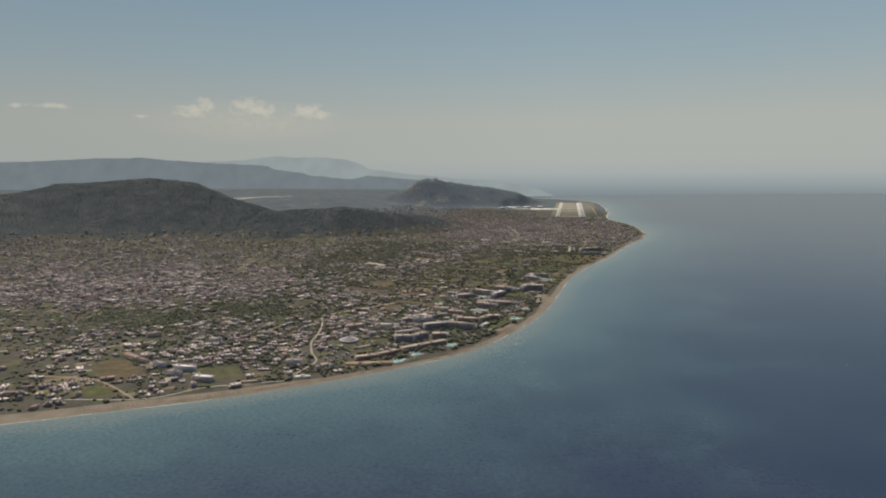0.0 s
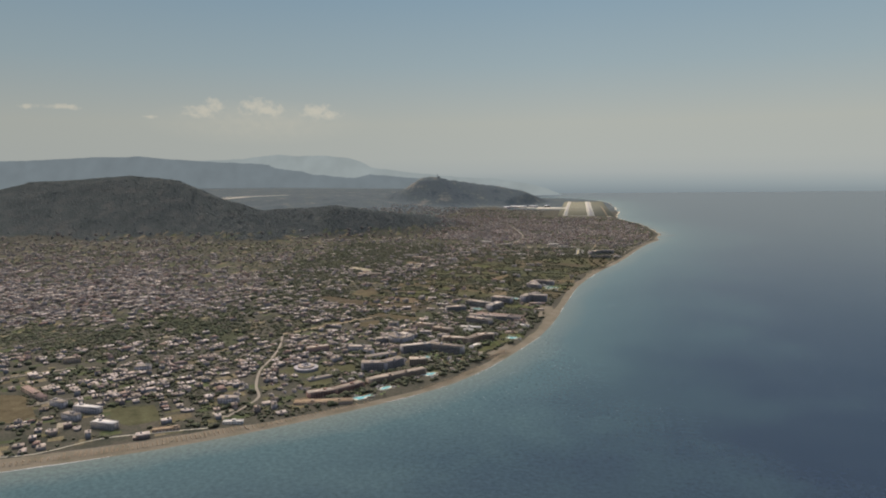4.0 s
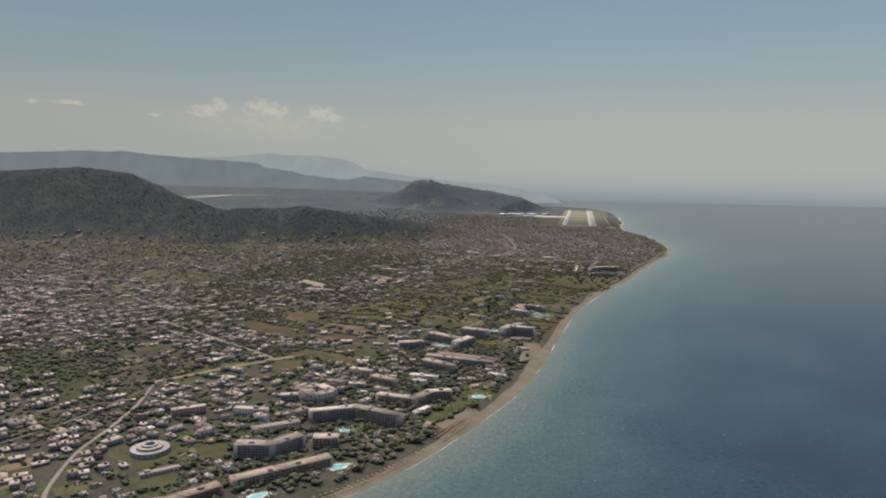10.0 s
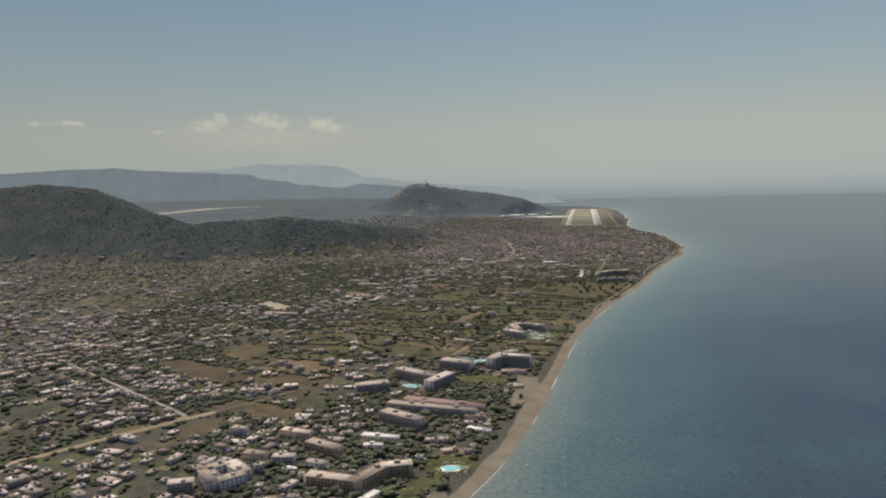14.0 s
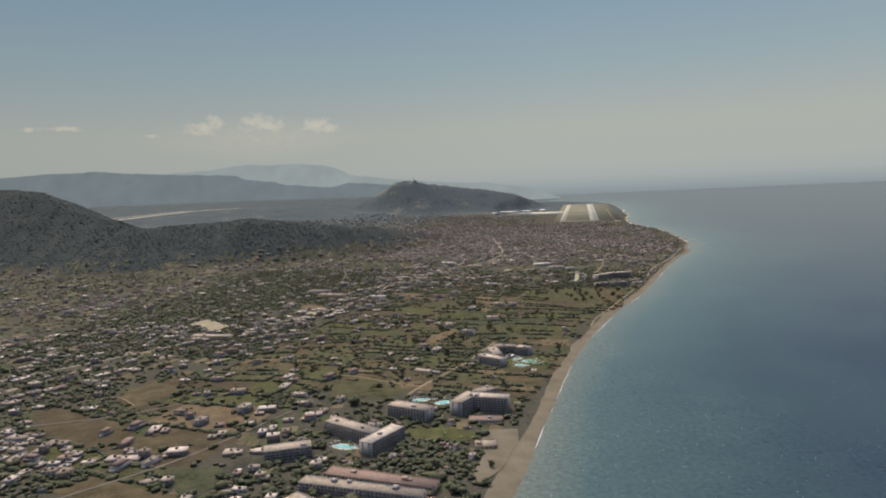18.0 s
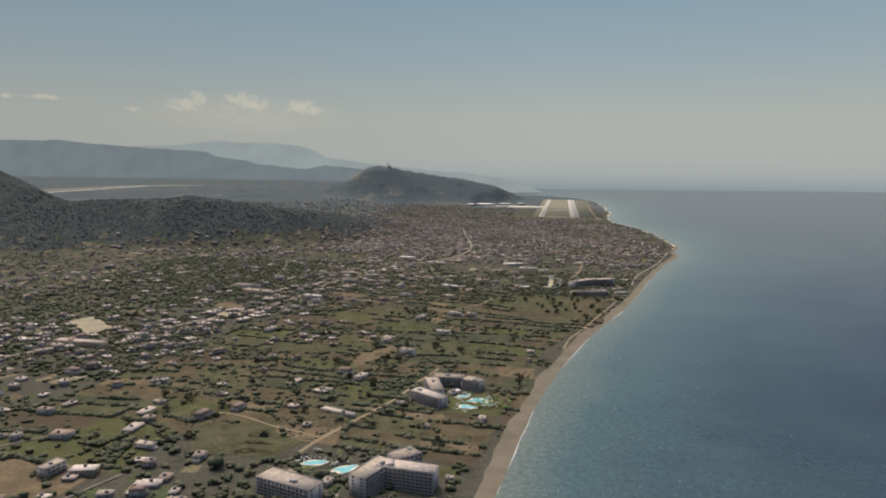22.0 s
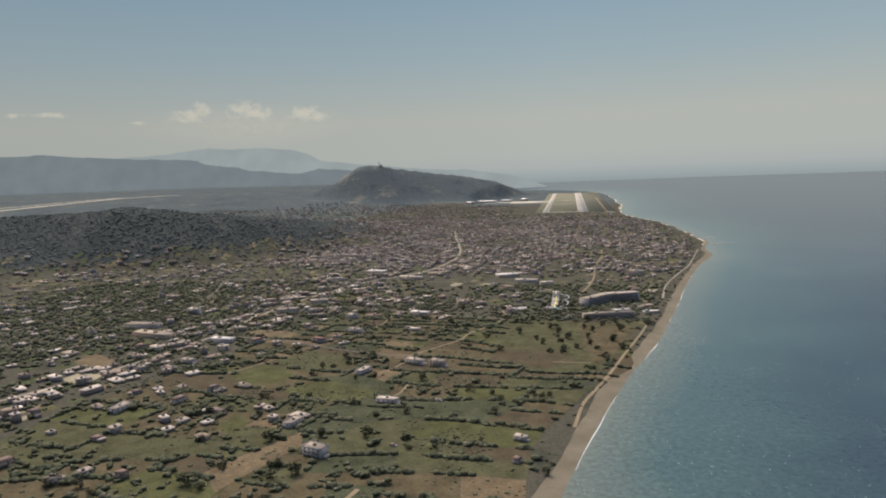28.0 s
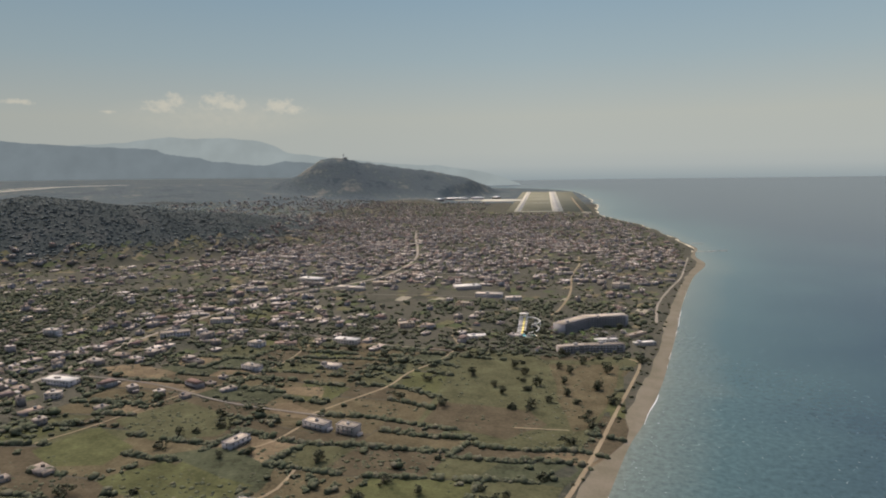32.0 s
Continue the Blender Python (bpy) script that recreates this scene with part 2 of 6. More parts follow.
M_ROOF = material("flat_roof_screed", [(0.0, (0.244, 0.207, 0.167)), (0.35, (0.177, 0.151, 0.124)), (0.6, (0.305, 0.261, 0.216)), (0.8, (0.146, 0.122, 0.099)), (1.0, (0.341, 0.297, 0.253))], 0.05, 0.6, 0.9, 0.2, 2, by="object", spread=0.35)
M_TILES = material("terracotta_roof_tiles", [(0.0, (0.135, 0.091, 0.076)), (0.5, (0.162, 0.117, 0.100)), (1.0, (0.122, 0.097, 0.090))], 0.1, 0.9, 0.9, 0.4, 3, by="island", spread=0.3)
M_BRICKRED = material("red_brown_render", [(0.3, (0.150, 0.092, 0.073)), (0.7, (0.197, 0.129, 0.107))], 0.1, 0.8, 0.9, 0.2)
M_GREYHOTEL = material("weathered_grey_render", [(0.3, (0.167, 0.157, 0.157)), (0.7, (0.213, 0.200, 0.201))], 0.08, 0.5, 0.85, 0.1)
M_TANHOTEL = material("tan_render", [(0.3, (0.184, 0.144, 0.109)), (0.7, (0.221, 0.175, 0.135))], 0.08, 0.5, 0.85, 0.1)
M_GLASS = material("dark_window_glass", [(0.3, (0.055, 0.060, 0.066)), (0.7, (0.085, 0.090, 0.095))], 0.2, 1.0, 0.12, 0.0, spec=0.6)
M_SHUTTER = material("painted_shutters", [(0.0, (0.10, 0.16, 0.24)), (0.5, (0.20, 0.13, 0.08)), (1.0, (0.25, 0.30, 0.26))], by="object", spread=0.2, bump=0)
M_POOL = material("pool_water", [(0.3, (0.085, 0.248, 0.265)), (0.7, (0.137, 0.307, 0.318))], 0.2, 1.0, 0.08, 0.1, 1.5, spec=0.5)
M_DECK = material("pale_pool_paving", [(0.3, (0.330, 0.293, 0.228)), (0.7, (0.409, 0.371, 0.296))], 0.2, 1.0, 0.8, 0.1)
M_CANVAS = material("white_canvas", [(0.3, (0.319, 0.299, 0.268)), (0.7, (0.363, 0.343, 0.320))], 0.2, 2, 0.8, 0.05)
M_THATCH = material("brown_reed_thatch", [(0.3, (0.120, 0.090, 0.062)), (0.7, (0.180, 0.138, 0.093))], 0.5, 3, 0.95, 0.4)
M_BARK = material("tree_bark", [(0.3, (0.10, 0.08, 0.06)), (0.7, (0.16, 0.13, 0.10))], 0.5, 3)
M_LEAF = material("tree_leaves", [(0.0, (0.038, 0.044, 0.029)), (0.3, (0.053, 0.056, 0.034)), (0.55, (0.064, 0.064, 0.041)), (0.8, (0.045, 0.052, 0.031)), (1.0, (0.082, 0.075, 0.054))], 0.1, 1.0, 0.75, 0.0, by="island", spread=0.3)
# hill pines: green with the blue-grey of haze put into it
M_PINE = material("hazy_pine_crowns", [(0.0, (0.074, 0.085, 0.081)), (0.5, (0.089, 0.098, 0.096)), (1.0, (0.111, 0.118, 0.111))], 0.1, 1.0, 0.9, 0.0, by="island", spread=0.2, spec=0.0)
M_CONIFER = material("dark_cypress_leaves", [(0.3, (0.041, 0.056, 0.030)), (0.7, (0.068, 0.082, 0.043))], 0.3, 2, 0.8, 0.3, 3)
M_PALM = material("palm_fronds", [(0.3, (0.065, 0.097, 0.031)), (0.7, (0.108, 0.140, 0.052))], 0.3, 2, 0.6, 0)
M_STEEL = material("galvanised_steel", [(0.3, (0.40, 0.40, 0.40)), (0.7, (0.52, 0.52, 0.52))], 0.5, 3, 0.45, 0, metal=0.7)
M_TOWER = material("pale_mast_paint", [(0.3, (0.55, 0.52, 0.50)), (0.7, (0.65, 0.62, 0.60))], 0.5, 3, 0.6, 0)
M_ROCK = material("dark_breakwater_rock", [(0.3, (0.12, 0.11, 0.10)), (0.7, (0.24, 0.22, 0.20))], 0.3, 2, 0.9, 0.8)
M_YELLOW = material("slide_yellow_plastic", [(0.3, (0.60, 0.50, 0.16)), (0.7, (0.70, 0.60, 0.24))], 0.3, 2, 0.4, 0)


def soil(name, r, g, b, rough_spots=0.5):
    """Ground of a field: tufts, bare spots and damp patches round one colour."""
    k = lambda f: (round(r * f, 4), round(g * f, 4), round(b * f, 4))
    return material(name, [(0.28, k(1 - rough_spots)), (0.42, k(0.85)), (0.54, k(1.0)), (0.66, k(1.12)), (0.78, k(1.4))], 0.13, 0.75, 0.95, 0.6, 1.2, spread=0.75)


FIELD = {
    "green crop": soil("green_crop", 0.044, 0.046, 0.021, 0.35),
    "dull green grass": soil("dull_grass", 0.044, 0.044, 0.024, 0.4),
    "dark green orchard grass": soil("orchard_grass", 0.035, 0.038, 0.023, 0.45),
    "bare sand": soil("bare_sand", 0.165, 0.146, 0.104, 0.2),
    "beach sand": M_SAND,
    "airfield grass": material("airfield_grass", [(0.3, (0.086, 0.086, 0.064)), (0.7, (0.112, 0.108, 0.080))], 0.02, 0.3, 0.95, 0.3, 1.0),
    "dry straw": soil("dry_straw", 0.080, 0.062, 0.039, 0.25),
    "brown ploughed earth": soil("ploughed_earth", 0.045, 0.037, 0.024, 0.3),
    "olive brown fallow": soil("fallow", 0.054, 0.045, 0.027, 0.4),
}


def water_material():
    m = bpy.data.materials.new("sea_water")
    m.use_nodes = True
    t = m.node_tree
    L = t.links.new
    b = t.nodes["Principled BSDF"]
    b.inputs["Roughness"].default_value, b.inputs["IOR"].default_value = 0.18, 1.33
    b.inputs["Specular IOR Level"].default_value = 0.20
    b.inputs["Specular Tint"].default_value = (0.72, 0.84, 0.93, 1)
    geo = wire(t, "ShaderNodeNewGeometry")
    depth = wire(t, "ShaderNodeAttribute", attribute_name="offshore")
    patch = wire(t, "ShaderNodeTexNoise")
    patch.inputs["Scale"].default_value, patch.inputs["Detail"].default_value, patch.inputs["Roughness"].default_value = 0.008, 7, 0.68
    L(geo.outputs["Position"], patch.inputs["Vector"])
    ma = wire(t, "ShaderNodeMath", operation="MULTIPLY_ADD")
    ma.inputs[1].default_value = 2.3
    sub = wire(t, "ShaderNodeMath", operation="SUBTRACT")
    sub.inputs[1].default_value = 0.5
    damp = wire(t, "ShaderNodeMath", operation="MULTIPLY")
    L(sub.outputs[0], damp.inputs[0]), L(depth.outputs["Fac"], damp.inputs[1])
    L(patch.outputs["Fac"], sub.inputs[0]), L(damp.outputs[0], ma.inputs[0]), L(depth.outputs["Fac"], ma.inputs[2])
    ramp = wire(t, "ShaderNodeValToRGB")
    stops = [(0.0, (0.090, 0.100, 0.085)), (0.015, (0.068, 0.084, 0.076)), (0.10, (0.036, 0.060, 0.064)), (0.32, (0.022, 0.037, 0.046)), (0.62, (0.015, 0.023, 0.036)), (1.0, (0.011, 0.018, 0.031))]
    while len(ramp.color_ramp.elements) < len(stops):
        ramp.color_ramp.elements.new(0.5)
    for e, (p, c) in zip(ramp.color_ramp.elements, stops):
        e.position, e.color = p, (*c, 1)
    L(ma.outputs[0], ramp.inputs[0])
    fleck = wire(t, "ShaderNodeTexNoise")
    fleck.inputs["Scale"].default_value, fleck.inputs["Detail"].default_value, fleck.inputs["Roughness"].default_value = 0.35, 6, 0.8
    L(geo.outputs["Position"], fleck.inputs["Vector"])
    lift = wire(t, "ShaderNodeMapRange")
    lift.inputs["From Min"].default_value, lift.inputs["From Max"].default_value = 0.3, 0.7
    lift.inputs["To Min"].default_value, lift.inputs["To Max"].default_value = 0.62, 1.3
    L(fleck.outputs["Fac"], lift.inputs["Value"])
    tone = wire(t, "ShaderNodeVectorMath", operation="SCALE")
    L(ramp.outputs[0], tone.inputs[0]), L(lift.outputs[0], tone.inputs["Scale"])
    L(tone.outputs[0], b.inputs["Base Color"])
    waves, swell = wire(t, "ShaderNodeTexNoise"), wire(t, "ShaderNodeTexNoise")
    waves.inputs["Scale"].default_value, waves.inputs["Detail"].default_value = 0.55, 4
    swell.inputs["Scale"].default_value, swell.inputs["Detail"].default_value = 0.08, 3
    L(geo.outputs["Position"], waves.inputs["Vector"]), L(geo.outputs["Position"], swell.inputs["Vector"])
    b1, b2 = wire(t, "ShaderNodeBump"), wire(t, "ShaderNodeBump")
    b1.inputs["Strength"].default_value, b1.inputs["Distance"].default_value = 0.055, 0.5
    b2.inputs["Strength"].default_value, b2.inputs["Distance"].default_value = 0.03, 1.2
    L(waves.outputs["Fac"], b1.inputs["Height"]), L(swell.outputs["Fac"], b2.inputs["Height"])
    L(b2.outputs[0], b1.inputs["Normal"]), L(b1.outputs[0], b.inputs["Normal"])
    return m


M_SEA = water_material()


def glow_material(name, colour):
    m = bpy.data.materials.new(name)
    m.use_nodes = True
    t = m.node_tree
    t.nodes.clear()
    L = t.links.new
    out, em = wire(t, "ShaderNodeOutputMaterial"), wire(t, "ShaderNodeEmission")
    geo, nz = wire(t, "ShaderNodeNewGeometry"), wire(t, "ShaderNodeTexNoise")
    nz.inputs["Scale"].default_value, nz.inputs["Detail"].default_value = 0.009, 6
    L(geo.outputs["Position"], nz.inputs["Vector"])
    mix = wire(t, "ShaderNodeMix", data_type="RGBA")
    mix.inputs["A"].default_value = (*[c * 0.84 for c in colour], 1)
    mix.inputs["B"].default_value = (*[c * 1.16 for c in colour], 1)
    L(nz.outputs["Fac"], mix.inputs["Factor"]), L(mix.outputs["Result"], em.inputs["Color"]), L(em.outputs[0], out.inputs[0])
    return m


# ---- the plan ----
COAST = [(-1900, -428), (-1213, 2), (-653, 242), (-435, 346), (-363, 384), (-304, 419), (-239, 458), (-191, 494), (-142, 539), (-95, 590), (-68, 632), (-42, 697), (-18, 778),
         (-3, 864), (1, 904), (8, 958), (20, 1051), (39, 1143), (67, 1244), (80, 1280), (97, 1333), (122, 1426), (147, 1525), (184, 1653), (211, 1723), (219, 1757), (220, 1797), (229, 1840), (241, 1885),
         (238, 1960), (242, 2010), (234, 2070), (237, 2130), (229, 2180), (227, 2240), (205, 2330), (196, 2390), (181, 2475), (188, 2600), (196, 2700), (212, 2830), (207, 2960), (222, 3120), (215, 3300), (226, 3480), (214, 3680), (190, 3850), (120, 4050), (-40, 4250), (-330, 4460), (-800, 4700), (-1500, 5200)]


def spline(points, step):
    """Points along a smooth line through the given ones."""
    p = np.array(points, float)
    ext = np.vstack([2 * p[0] - p[1], p, 2 * p[-1] - p[-2]])
    out = []
    for i in range(1, len(ext) - 2):
        a, b, c, d = ext[i - 1:i + 3]
        n = max(2, int(np.linalg.norm(c - b) / step))
        for s in np.arange(n) / n:
            out.append(0.5 * (2 * b + (c - a) * s + (2 * a - 5 * b + 4 * c - d) * s * s + (3 * b - a - 3 * c + d) * s ** 3))
    return np.array(out + [p[-1]])


CX, CY = spline(COAST, 9.0).T
HASH = np.random.RandomState(7).rand(256, 256)


def vnoise(x, y, s, octaves=3):
    """Smooth noise from 0 to 1 with a grain of about s metres."""
    x, y = np.asarray(x, float) / s, np.asarray(y, float) / s
    out, amp, tot = 0, 1.0, 0
    for o in range(octaves):
        xi, yi = np.floor(x).astype(int), np.floor(y).astype(int)
        u, v = x - xi, y - yi
        u, v = u * u * (3 - 2 * u), v * v * (3 - 2 * v)
        h = lambda a, b: HASH[(xi + a + 17 * o) % 256, (yi + b + 31 * o) % 256]
        out = out + amp * ((h(0, 0) * (1 - u) + h(1, 0) * u) * (1 - v) + (h(0, 1) * (1 - u) + h(1, 1) * u) * v)
        tot, amp, x, y = tot + amp, amp * 0.5, x * 2.03, y * 2.03
    return out / tot


def inland(x, y):
    """Metres from the water's edge, minus out at sea."""
    x, y = np.asarray(x, float), np.asarray(y, float)
    slope = (np.interp(y + 8, CY, CX) - np.interp(y - 8, CY, CX)) / 16
    return (np.interp(y, CY, CX) - x) / np.sqrt(1 + slope * slope)


def tangent(x, y):
    """The shore's heading in radians from +x."""
    return np.arctan2(16.0, np.interp(np.asarray(y) + 8.0, CY, CX) - np.interp(np.asarray(y) - 8.0, CY, CX))


# crests of the hills: x, y, height, half width
WEST_HILL = [(-2526, 1460, 66, 420), (-1852, 1520, 87, 420), (-1427, 1610, 113, 400), (-1368, 1700, 137, 390), (-1222, 1736, 146, 380), (-1086, 1736, 150, 360),
             (-962, 1708, 142, 300), (-890, 1680, 116, 260), (-812, 1660, 96, 240), (-717, 1636, 75, 220)]
WOOD_RIDGE = [(-701, 1623, 72, 220), (-620, 1740, 72, 230), (-569, 1754, 75, 230), (-526, 1806, 66, 220), (-472, 1862, 58, 210), (-418, 1937, 45, 200),
              (-360, 2069, 26, 180), (-320, 2163, 13, 120)]
FORE_RIDGE = [(-534, 1693, 71, 150), (-443, 1759, 61, 150), (-385, 1806, 53, 140), (-356, 1890, 46, 130)]
MAST_HILL = [(-938, 3132, 24, 240), (-799, 3132, 38, 230), (-709, 3132, 76, 210), (-656, 3132, 107, 190), (-624, 3132, 129, 190), (-592, 3135, 137, 200), (-554, 3140, 139, 220),
             (-517, 3170, 125, 240), (-435, 3230, 112, 250), (-333, 3310, 98, 240), (-228, 3420, 73, 210), (-158, 3560, 42, 180), (-79, 3700, 17, 150), (8, 3850, -5, 120)]


def height(x, y):
    x, y = np.asarray(x, float), np.asarray(y, float)
    d = inland(x, y)
    z = np.where(d < 0, np.maximum(d * 0.07, -5.0), np.minimum(d * 0.075, 1.1) + np.clip(d - 14, 0, 60) * 0.02 + np.clip(d - 74, 0, 700) * 0.016)
    # the higher plain behind the hills
    far = np.clip((y - 1930) / 850, 0, 1) * np.clip((-x - 500) / 500, 0, 1)
    z = z + far * 48
    z = z + np.clip((d - 120) / 300, 0, 1) * (vnoise(x, y, 160) - 0.5) * 7 * np.clip(1 - far, 0, 1)
    hill = np.zeros_like(z)
    for ridge in (WEST_HILL, WOOD_RIDGE, FORE_RIDGE, MAST_HILL):
        for (x0, y0, h0, w0), (x1, y1, h1, w1) in zip(ridge, ridge[1:]):
            dx, dy = x1 - x0, y1 - y0
            s = np.clip(((x - x0) * dx + (y - y0) * dy) / (dx * dx + dy * dy), 0, 1)
            u = np.hypot(x - x0 - s * dx, y - y0 - s * dy) / (w0 + s * (w1 - w0))
            hill = np.maximum(hill, (h0 + s * (h1 - h0)) * np.clip(1 - np.clip(u, 0, 1) ** 1.25, 0, 1) ** 1.5)
    rough = (vnoise(x, y, 90, 4) - 0.5) * 0.34 * np.sqrt(np.clip(hill, 0, 60) / 60) * np.minimum(hill, 50)
    z = np.where(hill > 0.5, np.maximum(z, hill + rough * 0.75 + z * 0.15), z)
    # level ground of the airport
    flat = np.clip((y - 2350) / 150, 0, 1) * np.clip((x - np.interp(y, (2400, 2910, 3210, 3430, 3945), (-330, -310, -240, -160, -70))) / 50, 0, 1) * np.clip(d / 30, 0, 1) * np.clip((4250 - y) / 150, 0, 1)
    return z + flat * (2.6 - z)


def hz(x, y):
    return float(height(x, y))


# ---- mesh helpers ----
def raw_mesh(name, verts, quads=None, tris=None, mats=(), mat_ids=None, smooth=False):
    """A mesh from arrays: verts (n, 3), quads (m, 4) and tris (k, 3); mat_ids run over quads, then tris."""
    me = bpy.data.meshes.new(name)
    verts = np.asarray(verts, np.float32).reshape(-1, 3)
    q = np.zeros((0, 4), np.int32) if quads is None else np.asarray(quads, np.int32).reshape(-1, 4)
    k = np.zeros((0, 3), np.int32) if tris is None else np.asarray(tris, np.int32).reshape(-1, 3)
    me.vertices.add(len(verts))
    me.vertices.foreach_set("co", verts.ravel())
    me.loops.add(q.size + k.size)
    me.loops.foreach_set("vertex_index", np.concatenate([q.ravel(), k.ravel()]).astype(np.int32))
    me.polygons.add(len(q) + len(k))
    me.polygons.foreach_set("loop_start", np.concatenate([np.arange(len(q)) * 4, q.size + np.arange(len(k)) * 3]).astype(np.int32))
    for m in mats:
        me.materials.append(m)
    if mat_ids is not None:
        me.polygons.foreach_set("material_index", np.asarray(mat_ids, np.int32))
    if smooth:
        me.polygons.foreach_set("use_smooth", np.ones(len(q) + len(k), bool))
    me.update(calc_edges=True)
    me.validate()
    return me


BOX_V = np.array([(x, y, z) for z in (0, 1) for x, y in ((-0.5, -0.5), (0.5, -0.5), (0.5, 0.5), (-0.5, 0.5))])
BOX_Q = np.array([(0, 1, 5, 4), (1, 2, 6, 5), (2, 3, 7, 6), (3, 0, 4, 7), (4, 5, 6, 7), (3, 2, 1, 0)])


class Pieces:
    """Collects boxes, hipped roofs and other small solids, and joins them into one mesh."""

    def __init__(self):
        self.v, self.q, self.t, self.qm, self.tm, self.n = [], [], [], [], [], 0

    def add(self, verts, quads=None, tris=None, mat=0):
        self.v.append(np.asarray(verts, float))
        if quads is not None:
            self.q.append(np.asarray(quads) + self.n)
            self.qm.append(np.full(len(quads), mat))
        if tris is not None:
            self.t.append(np.asarray(tris) + self.n)
            self.tm.append(np.full(len(tris), mat))
        self.n += len(verts)

    def box(self, x, y, z, w, d, h, yaw=0.0, mat=0):
        v = BOX_V * (w, d, h)
        c, s = math.cos(yaw), math.sin(yaw)
        self.add(np.stack([x + v[:, 0] * c - v[:, 1] * s, y + v[:, 0] * s + v[:, 1] * c, z + v[:, 2]], 1), BOX_Q, mat=mat)

    def hip(self, x, y, z, w, d, h, yaw=0.0, mat=0):
        r = max(w - d, 0.3) / 2
        v = np.array([(-w / 2, -d / 2, 0), (w / 2, -d / 2, 0), (w / 2, d / 2, 0), (-w / 2, d / 2, 0), (-r, 0, h), (r, 0, h)])
        c, s = math.cos(yaw), math.sin(yaw)
        v = np.stack([x + v[:, 0] * c - v[:, 1] * s, y + v[:, 0] * s + v[:, 1] * c, z + v[:, 2]], 1)
        self.add(v, [(0, 1, 5, 4), (2, 3, 4, 5), (3, 2, 1, 0)], [(1, 2, 5), (3, 0, 4)], mat)

    def many(self, base_v, base_t, places, scales, yaws, mat=0):
        """Copies of one small solid at places (n, 3), scaled (n, 3) and turned."""
        n, k = len(places), len(base_v)
        if not n:
            return
        c, s = np.cos(yaws)[:, None], np.sin(yaws)[:, None]
        v = base_v[None] * scales[:, None]
        w = np.stack([v[..., 0] * c - v[..., 1] * s, v[..., 0] * s + v[..., 1] * c, v[..., 2]], -1) + places[:, None]
        t = base_t[None] + (np.arange(n) * k)[:, None, None]
        self.add(w.reshape(-1, 3), tris=t.reshape(-1, 3), mat=mat)

    def mesh(self, name, mats, smooth=False):
        q = np.concatenate(self.q) if self.q else None
        t = np.concatenate(self.t) if self.t else None
        ids = np.concatenate([*self.qm, *self.tm])
        return raw_mesh(name, np.concatenate(self.v), q, t, mats, ids, smooth)


def part(name, data, parent, label=""):
    ob = new(name, data)
    ob.parent = parent
    return tagged(ob, label) if label else ob


def thing(name, label, category, group="", m=None, kind=""):
    """An Empty at the base of a thing; its parts go under it."""
    ob = new(name)
    ob.empty_display_size = 1
    if m is not None:
        ob.matrix_basis = m
    return tagged(ob, label, category, group, kind)


def grid_sheet(name, xs, ys, zfun, mats, pick=None):
    X, Y = np.meshgrid(xs, ys)
    Z = zfun(X, Y)
    nx, ny = len(xs), len(ys)
    i = (np.arange(ny - 1)[:, None] * nx + np.arange(nx - 1)[None]).ravel()
    q = np.stack([i, i + 1, i + nx + 1, i + nx], 1)
    ids = None
    if pick is not None:
        cx = (X[:-1, :-1] + X[1:, 1:]).ravel() / 2
        cy = (Y[:-1, :-1] + Y[1:, 1:]).ravel() / 2
        ids = pick(cx, cy)
    return raw_mesh(name, np.stack([X.ravel(), Y.ravel(), Z.ravel()], 1), q, mats=mats, mat_ids=ids, smooth=True), X, Y


def ribbon(name, points, width, lift, mat, label, category, step=6.0, uneven=0.12, thick=0.0):
    """A strip laid on the ground along a line."""
    line = spline(points, step)
    t = np.gradient(line, axis=0)
    t /= np.linalg.norm(t, axis=1)[:, None]
    nrm = np.stack([-t[:, 1], t[:, 0]], 1)
    wob = 1 + uneven * (np.random.rand(len(line)) - 0.5) * 2
    cols = []
    for k in (-0.5, -0.17, 0.17, 0.5):
        c = line + nrm * (width * k * (wob if abs(k) == 0.5 else 1))[:, None] if abs(k) == 0.5 else line + nrm * width * k
        cols.append(np.column_stack([c, height(c[:, 0], c[:, 1]) + lift]))
    n = len(line)
    v = np.concatenate(cols)
    i = np.arange(n - 1)
    q = np.concatenate([np.stack([a * n + i + 1, a * n + i, (a + 1) * n + i, (a + 1) * n + i + 1], 1) for a in range(3)])
    return tagged(new(name, raw_mesh(name, v, q, mats=[mat])), label, category, kind="structure")


# ---- ground, beach, sea ----
def steps(*spans):
    return np.unique(np.concatenate([np.arange(a, b, s) for a, b, s in spans]))


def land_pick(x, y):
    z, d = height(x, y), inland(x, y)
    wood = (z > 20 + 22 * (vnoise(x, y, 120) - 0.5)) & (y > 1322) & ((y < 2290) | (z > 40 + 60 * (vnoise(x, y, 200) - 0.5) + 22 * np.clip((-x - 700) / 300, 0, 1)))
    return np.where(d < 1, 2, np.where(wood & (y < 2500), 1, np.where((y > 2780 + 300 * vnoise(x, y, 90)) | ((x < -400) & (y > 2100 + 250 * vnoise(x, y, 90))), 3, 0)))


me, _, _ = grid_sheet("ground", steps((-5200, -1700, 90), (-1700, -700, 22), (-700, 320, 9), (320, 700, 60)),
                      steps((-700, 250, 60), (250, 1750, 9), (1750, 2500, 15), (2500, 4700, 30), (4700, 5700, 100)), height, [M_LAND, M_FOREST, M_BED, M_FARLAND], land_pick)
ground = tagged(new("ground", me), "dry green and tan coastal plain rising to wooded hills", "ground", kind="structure")


